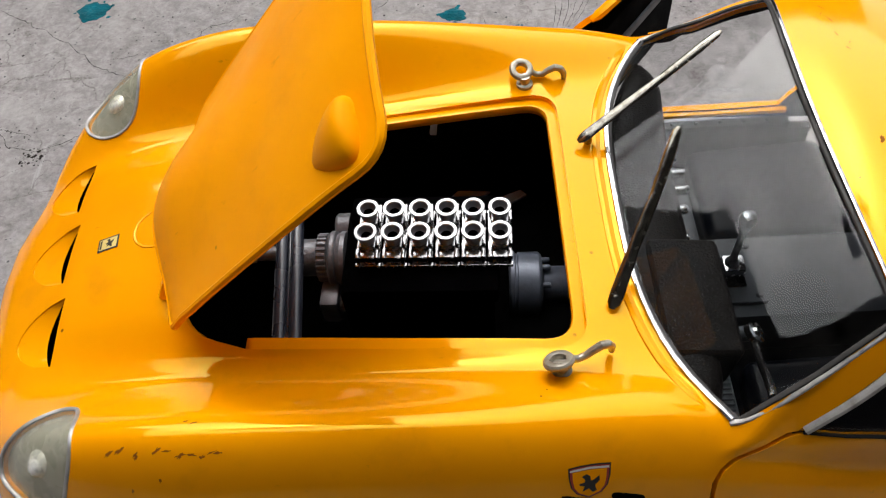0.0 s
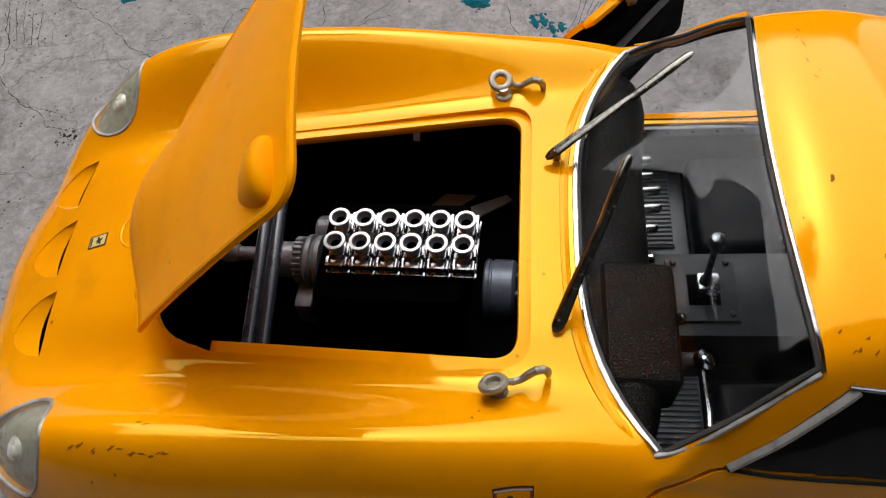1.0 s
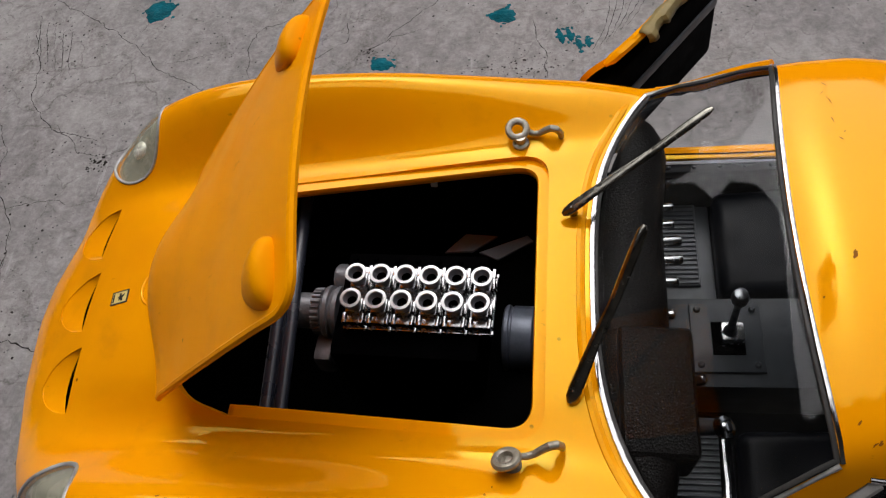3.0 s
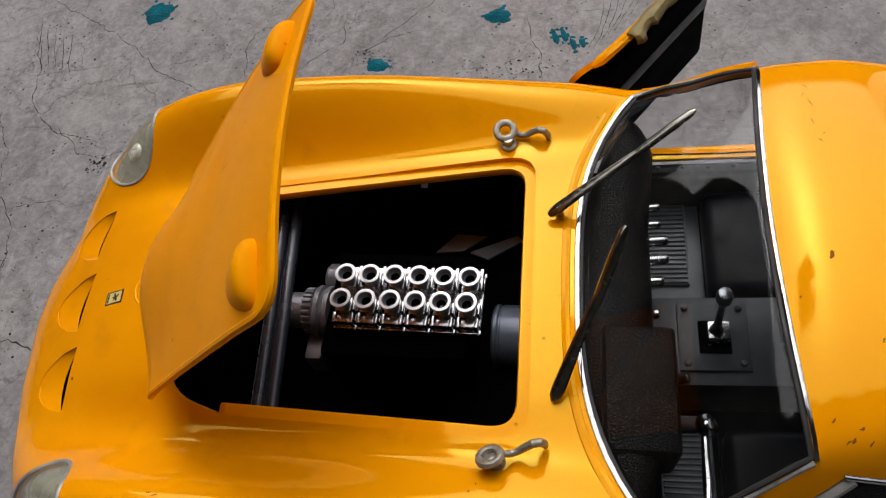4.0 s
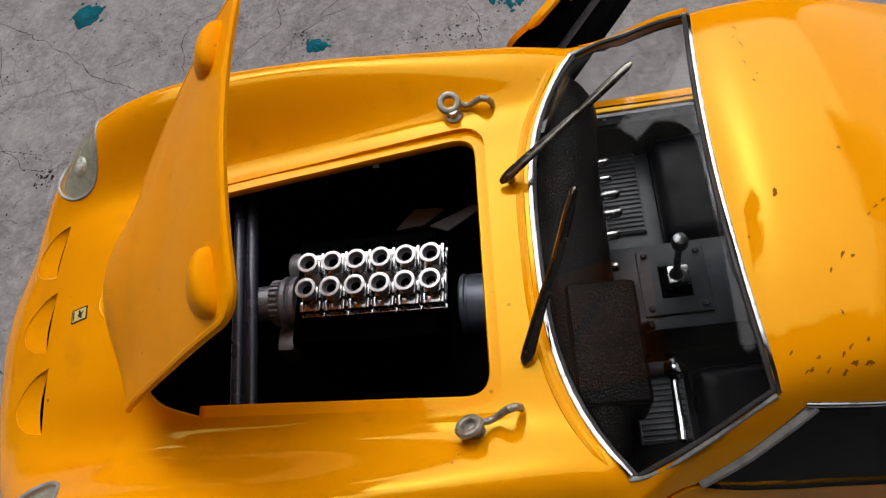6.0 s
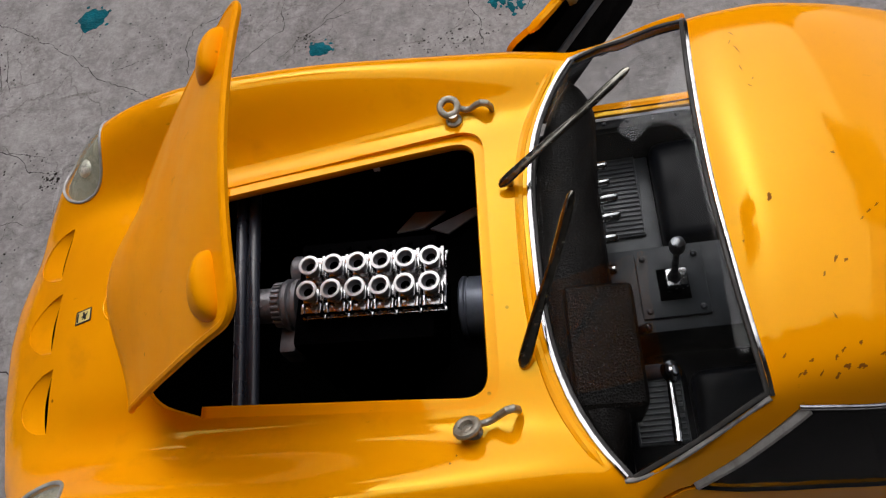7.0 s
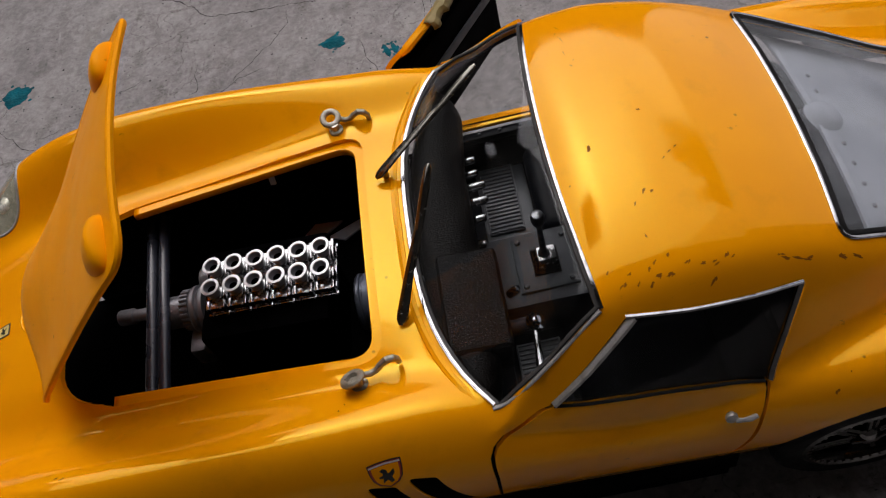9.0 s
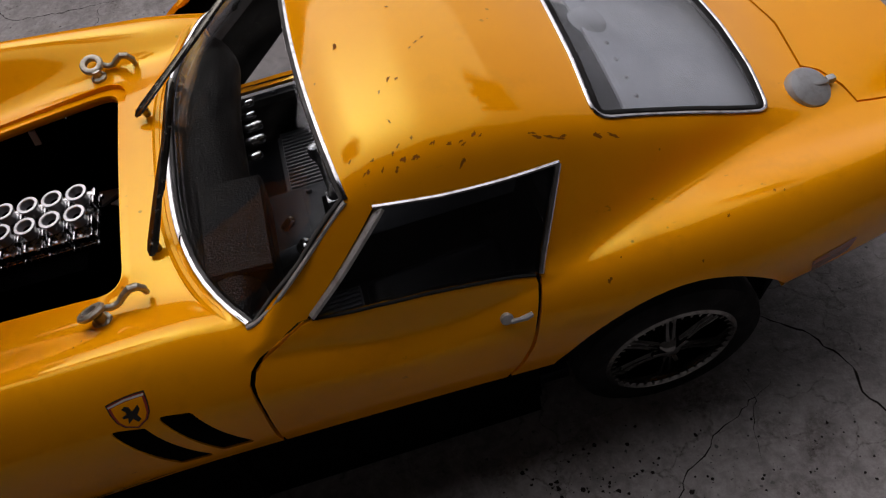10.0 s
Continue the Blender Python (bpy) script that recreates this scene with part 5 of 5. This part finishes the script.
def ribbed_mat(x0, x1, y0, y1, z, tilt):
    bm = bmesh.new()
    box(bm, (0, 0, 0), (x1 - x0, y1 - y0, 0.8), 0.25)
    ribs = int((y1 - y0) / 1.05)
    for k in range(ribs):
        box(bm, (0, -(y1 - y0) / 2 + (y1 - y0) * (k + 0.5) / ribs, 0.5), (x1 - x0 - 0.8, 0.4, 0.6), 0.12, None, 1)
    for x in (-(x1 - x0) / 2 + 0.3, (x1 - x0) / 2 - 0.3):
        box(bm, (x, 0, 0.45), (0.35, y1 - y0, 0.5), 0.1, None, 1)
    m = Matrix.Translation(((x0 + x1) / 2, (y0 + y1) / 2, z)) @ Matrix.Rotation(radians(tilt), 4, "Y")
    bmesh.ops.transform(bm, matrix=m, verts=bm.verts)
    part("floor_mat", bm, GREY_LIT_PLASTIC, cabin_floor, "ribbed black floor mat")


ribbed_mat(25.0, 33.4, 19.6, 39.4, 20.0, 0)
ribbed_mat(25.5, 35.0, -24.5, -9.6, 20.0, 0)
# Lit and shaded plates: door light and driver's shade are put into the colours.
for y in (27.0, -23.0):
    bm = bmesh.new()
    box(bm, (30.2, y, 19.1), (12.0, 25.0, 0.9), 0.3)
    part("footwell", bm, GREY_LIT_PLASTIC if y > 0 else SEAT, cabin_floor, "plain footwell plate, light put into its grey" if y > 0 else "plain footwell plate, shade put into its black")
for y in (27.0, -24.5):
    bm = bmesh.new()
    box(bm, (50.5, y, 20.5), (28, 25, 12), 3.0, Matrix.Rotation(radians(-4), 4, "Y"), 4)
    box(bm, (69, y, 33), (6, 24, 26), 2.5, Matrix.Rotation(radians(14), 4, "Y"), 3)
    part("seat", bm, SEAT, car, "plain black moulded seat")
bm = bmesh.new()
box(bm, (38, 41.0, 30.6), (38, 2.2, 2.0), 0.4)
sill = part("sill_plate", bm, SEAT, car, "black sill strip with rivets")
for k in range(7):
    bm = bmesh.new()
    lathe(bm, [(0, 0.45), (0.3, 0.4), (0.5, 0.1), (0.5, -0.3)], Matrix.Translation((22.5 + 5 * k, 41.0, 31.7)), 8)
    part("rivet", bm, PLASTIC, sill)
bm = bmesh.new()
box(bm, (38.4, 43.9, 32.4), (36.6, 3.2, 1.0), 0.45)
part("door_sill", bm, YELLOW, body)
bm = bmesh.new()
sweep(bm, [(20, -19, 44), (26, -19.5, 47.0), (30.6, -20.0, 48.6)], [1.6, 1.4, 1.2], 12)
column = part("steering_column", bm, PLASTIC, car, "black steering column stub with chrome stalk")
bm = bmesh.new()
lathe(bm, [(0, 1.0), (0.7, 0.95), (1.0, 0.6), (1.7, 0.5), (1.8, -0.5), (1.2, -0.9)], Matrix.Translation((30.8, -20.2, 48.9)) @ along((0.6, 0, 0.8)), 18)
part("boss", bm, CHROME, column, "chrome column boss")
bm = bmesh.new()
sweep(bm, [(30.4, -21.2, 48.6), (30.2, -25.5, 49.6), (30.0, -29.5, 51.2), (29.8, -32.0, 51.6)], [0.55, 0.6, 0.75, 0.6], 10)
part("stalk", bm, CHROME, column, "bent chrome stalk")
bm = bmesh.new()
lathe(bm, [(0, 0.6), (0.6, 0.5), (0.9, 0), (0.9, -2)], Matrix.Translation((28.6, -11.8, 47.0)) @ along((0.7, 0, 0.7)), 12)
part("knob", bm, CHROME, dash, "small chrome knob")

shelf = pane("parcel_shelf", lambda t: (85.9 - 0.9 * t * t, 26.8 * t), lambda t: (113.2, 22.8 * t), on_cab(4.6), 0.6, GREY_PANEL, car, "grey riveted shelf under the rear window")
for k in range(9):
    bm = bmesh.new()
    p = top(88.6 + 0.05 * k * k * 0.2, -21.5 + 4.3 * k, -4.6)
    lathe(bm, [(0, 0.55), (0.35, 0.5), (0.55, 0.15), (0.55, -0.6)], Matrix.Translation(p), 10)
    part("rivet", bm, GREY_CAST, shelf)
bm = bmesh.new()
lathe(bm, [(0, 1.8), (1.8, 1.6), (3.0, 0.9), (3.5, 0), (3.9, -0.5)], Matrix.Translation(top(88.0, 2.0, -4.4)) @ along((0.5, 0, 0.85)), 24)
part("round_cover", bm, GREY_PANEL, shelf, "round grey cover")
bm = bmesh.new()
sweep(bm, [top(86.0 - 0.0007 * (y * y), y, -4.5) for y in np.linspace(-25, 25, 24)], 0.45, 6)
part("shelf_lip", bm, GREY_PANEL, shelf)

# ---- ground and unseen light blockers ----
bm = bmesh.new()
bmesh.ops.create_grid(bm, x_segments=2, y_segments=2, size=40000)
ground = tagged(part("ground", bm, CEMENT), "worn grey cement floor with cracks and stains", "floor", kind="structure")


def crack(points, width, wander=1.0):
    """A dirt-filled crack that wanders between a few places."""
    rnd = random.Random(len(points) * 7 + int(points[0][0]))
    line = []
    drift = [rnd.uniform(0, 6.28) for _ in range(3)]
    for (x0, y0), (x1, y1) in zip(points, points[1:]):
        n = max(2, int(math.hypot(x1 - x0, y1 - y0) / 1.3))
        for k in range(n):
            t = k / n
            line.append((x0 + (x1 - x0) * t + wander * (rnd.uniform(-0.3, 0.3) + 0.8 * math.sin(len(line) * 0.31 + drift[0]) + 0.5 * math.sin(len(line) * 0.83 + drift[1])), y0 + (y1 - y0) * t + rnd.uniform(-0.4, 0.4)))
    line.append(points[-1])
    bm = bmesh.new()
    pairs = []
    for i, (x, y) in enumerate(line):
        a, b = line[max(0, i - 1)], line[min(len(line) - 1, i + 1)]
        d = Vector((b[0] - a[0], b[1] - a[1])).normalized()
        end = min(1.0, 0.25 + min(i, len(line) - 1 - i) / 5)
        w = width * rnd.uniform(0.12, 0.62) * end / 2
        pairs.append([bm.verts.new((x - d.y * w, y + d.x * w, 0.02)), bm.verts.new((x, y, 0.035)), bm.verts.new((x + d.y * w, y - d.x * w, 0.02))])
    for p, q in zip(pairs, pairs[1:]):
        bm.faces.new([p[0], p[1], q[1], q[0]])
        bm.faces.new([p[1], p[2], q[2], q[1]])
    bmesh.ops.recalc_face_normals(bm, faces=bm.faces)
    return part("crack", bm, GAP, ground)


crack([(-150, 238), (-108, 199.6), (-88.8, 182.6), (-62.3, 163.2), (-54.9, 154.4), (-41.6, 151.6), (-25.2, 149.4), (-7.1, 146.2), (6.8, 144.2), (25.4, 136.1), (60, 131)], 0.8)
crack([(-25.2, 149.4), (-27.0, 139.5), (-34.6, 131.5), (-42.9, 121.6), (-54, 112)], 0.45)
crack([(-62.3, 163.2), (-61.2, 179.9), (-58.8, 192.8), (-63, 230)], 0.4)
crack([(-190, 166), (-165.9, 148.3), (-150.4, 137.2), (-140.9, 131.9), (-128.3, 119.7), (-116.8, 110.1), (-102.0, 101.2), (-88, 92)], 0.5)
crack([(-80, 98), (-74.5, 105.1), (-66.8, 113.5), (-60.6, 117.8), (-59.3, 131.8)], 0.4)
crack([(-190, 22), (-160, 17), (-142.5, 17.8), (-138.5, 18.2), (-134.7, 16.9), (-128, 15)], 1.3)
crack([(-172.3, 101.2), (-164.4, 82.4), (-159.8, 67.3), (-149.7, 51.1), (-148.0, 40.0), (-152, 20)], 0.5)
crack([(-150, 92), (-138, 80), (-128, 78), (-118, 84), (-108, 80)], 0.4)
crack([(112, -34), (117.5, -42.0), (119.8, -46.3), (120.8, -50.7), (121.5, -56.1), (122.5, -60.5), (128, -80), (125, -120)], 1.0)
crack([(74, -68), (82.8, -59.8), (87.9, -57.4), (92.8, -54.4), (97.1, -52.9), (106, -48)], 0.5)


crack([(-118.9, 114.4), (-110.0, 115.8), (-103.1, 117.2)], 0.35)
crack([(-89.3, 105.2), (-90.3, 115.0), (-90.7, 125.1), (-87.5, 127.5), (-83.1, 128.3), (-76.9, 132.8)], 0.4)
crack([(-173.1, 142.9), (-167.0, 123.2), (-160.4, 100.4), (-151.1, 89.8), (-140.8, 87.4), (-133.0, 84.0)], 0.6)
crack([(-133.3, 126.6), (-129.4, 133.4), (-129.1, 135.4)], 0.35)
crack([(-62.0, 104.0), (-54.0, 112.4), (-46.0, 118.6), (-34.0, 121.0)], 0.35)
crack([(0.6, 96.0), (1.0, 106.0), (0.0, 113.0), (-3.0, 122.0)], 0.5)
crack([(-158.0, 60.0), (-149.0, 62.0), (-141.0, 63.0), (-136.0, 61.0)], 0.4)
crack([(-150.6, 20.0), (-148.0, 33.0), (-149.5, 47.0)], 0.4)
crack([(-143.0, -8.0), (-139.0, 2.0), (-140.0, 12.0)], 0.4)
crack([(97.0, -62.0), (99.5, -55.0), (101.0, -46.0)], 0.35)
for k in range(5):
    crack([(-172.5 + 3.6 * k, 141.0 - 1.6 * k), (-168.8 + 3.4 * k, 130.0 - 2.0 * k), (-165.0 + 3.2 * k, 119.0 - 1.5 * k)], 0.5 - 0.05 * (k % 3), 0.3)
for k in range(6):
    crack([(19.0 + 2.4 * k, 141.0), (20.6 + 2.2 * k, 129.0), (18.4 + 2.0 * k, 117.0 + k), (14.4 + 2.0 * k, 106.0 + 2 * k)], 0.3 + 0.06 * (k % 2), 0.3)


def dirt_specks(patches):
    """Dark crumbs and pits that lie in loose patches: x, y, half length, half width, how many, largest."""
    rnd = random.Random(5)
    bm = bmesh.new()
    for cx, cy, ax, ay, count, most in patches:
        for _ in range(count):
            x, y = cx + ax * rnd.gauss(0, 0.5), cy + ay * rnd.gauss(0, 0.5)
            r, ph = most * rnd.uniform(0.1, 1.0) ** 3 + 0.07, rnd.uniform(0, 6.28)
            n = 7
            rim = [bm.verts.new((x + r * rnd.uniform(0.5, 1.2) * math.cos(ph + 2 * math.pi * k / n), y + r * rnd.uniform(0.5, 1.2) * math.sin(ph + 2 * math.pi * k / n), 0.015)) for k in range(n)]
            mid = bm.verts.new((x, y, 0.05))
            for k in range(n):
                bm.faces.new([rim[k], rim[(k + 1) % n], mid])
    specks = part("dirt_specks", bm, GAP, ground)
    return tagged(specks, kind="stuff")


dirt_specks([(-131, 75.5, 4.0, 3.0, 60, 0.7), (-140, 84, 12, 6, 60, 0.35), (-6, 102, 16, 7, 160, 0.35), (-52, 112, 5, 3, 40, 0.4), (-160, 130, 16, 18, 110, 0.4), (-95, 118, 24, 16, 90, 0.35),
             (-150, 40, 16, 40, 160, 0.4), (-145, 0, 12, 26, 110, 0.45), (66, -56, 18, 8, 120, 0.55), (90, -62, 26, 11, 90, 0.38), (112, -70, 24, 14, 60, 0.3), (-30, 135, 60, 20, 90, 0.35), (60, 150, 60, 24, 60, 0.35),
             (-100, 170, 50, 30, 70, 0.4)])


def paint_spot(x, y, rx, ry, turn, seed):
    """A dried splash with a ragged rim and a few drops."""
    rnd = random.Random(seed)
    bm = bmesh.new()

    def blob(cx, cy, ax, ay, h, n=26):
        ph = [rnd.uniform(0, 6.28) for _ in range(4)]
        rim, shoulder = [], []
        for k in range(n):
            a = 2 * math.pi * k / n
            f = 1 + 0.08 * math.sin(3 * a + ph[0]) + 0.07 * math.sin(5 * a + ph[1]) + 0.08 * math.sin(9 * a + ph[2])
            px, py = ax * f * math.cos(a), ay * f * math.sin(a)
            c, s = math.cos(turn), math.sin(turn)
            rim.append(bm.verts.new((cx + px * c - py * s, cy + px * s + py * c, 0.0)))
            shoulder.append(bm.verts.new((cx + 0.86 * (px * c - py * s), cy + 0.86 * (px * s + py * c), h)))
        mid = bm.verts.new((cx, cy, h * 1.1))
        for k in range(n):
            bm.faces.new([rim[k], rim[(k + 1) % n], shoulder[(k + 1) % n], shoulder[k]])
            bm.faces.new([shoulder[k], shoulder[(k + 1) % n], mid])

    blob(x, y, rx, ry, 0.12)
    for _ in range(5):
        a = rnd.uniform(0, 6.28)
        q = rnd.uniform(1.05, 1.5)
        blob(x + rx * q * math.cos(a), y + ry * q * math.sin(a), rnd.uniform(0.3, 0.8), rnd.uniform(0.3, 0.7), 0.07, 10)
    return tagged(part("paint_splash", bm, TEAL), "dried teal paint splash on the cement floor", "paint splash", "teal splashes")


paint_spot(-127.5, 139.5, 5.2, 4.9, 0.3, 4)
paint_spot(-11.6, 124.0, 4.2, 3.0, -0.2, 5)
paint_spot(-47.5, 107.5, 3.6, 2.6, -0.3, 8)
for k in range(4):
    paint_spot(5.5 + 2.6 * k, 113.6 - 1.8 * k + (k % 2) * 2.0, 0.9, 3.4 - 0.5 * k, 0.25, 11 + k)

# Unseen dark walls and slabs added to block daylight; it falls in between their edges.
def steps(x, y0, y1, depths):
    """A ragged end: slabs of unequal length between y0 and y1."""
    out, n = [], len(depths)
    for k, d in enumerate(depths):
        out += [(x + d, y0 + (y1 - y0) * k / n), (x + d, y0 + (y1 - y0) * (k + 1) / n)]
    return out


EAVES = [(y, x) for x, y in steps(-45, 900, -760, (40, 15, 30, 0, 45, 20, 35, 10, 40, 25, 5, 30))]
for name, outline, lo, hi, label, category in (
        ("ceiling", [(-760, -400), (900, -400)] + EAVES, 860, 890, "unseen dark soffit with uneven eaves, added to block light", "ceiling"),
        ("sky_block_west", [(-330, 235)] + steps(-120, 235, 400, (0, 40, -25, 60, 15)) + [(-330, 400)], 860, 890, "unseen dark slab with ragged end, added to shape reflections", "ceiling"),
        ("sky_block_east", [(860, 700)] + steps(600, 700, 330, (0, 45, -15, 30, 70, 20)) + [(860, 330)], 860, 890, "unseen dark slab with ragged end, added to shape reflections", "ceiling"),
        ("light_block_south", [(-760, -400), (900, -400), (900, -370), (-760, -370)], 0, 860, "unseen dark wall added to block light", "wall"),
        ("light_block_west", [(-760, -370), (-730, -370), (-730, 780), (-760, 780)], 0, 920, "unseen dark wall added to block light", "wall"),
        ("light_block_north", [(-730, 750), (450, 750), (450, 780), (-730, 780)], 0, 470, "unseen dark wall added to block light", "wall"),
        ("light_block_east", [(870, -370), (900, -370), (900, 120), (870, 120)], 0, 860, "unseen dark wall added to block light", "wall")):
    bm = bmesh.new()
    prism(bm, outline, lo, hi)
    tagged(part(name, bm, BLOCKER_DARK, None, "", False), label, category, kind="structure")
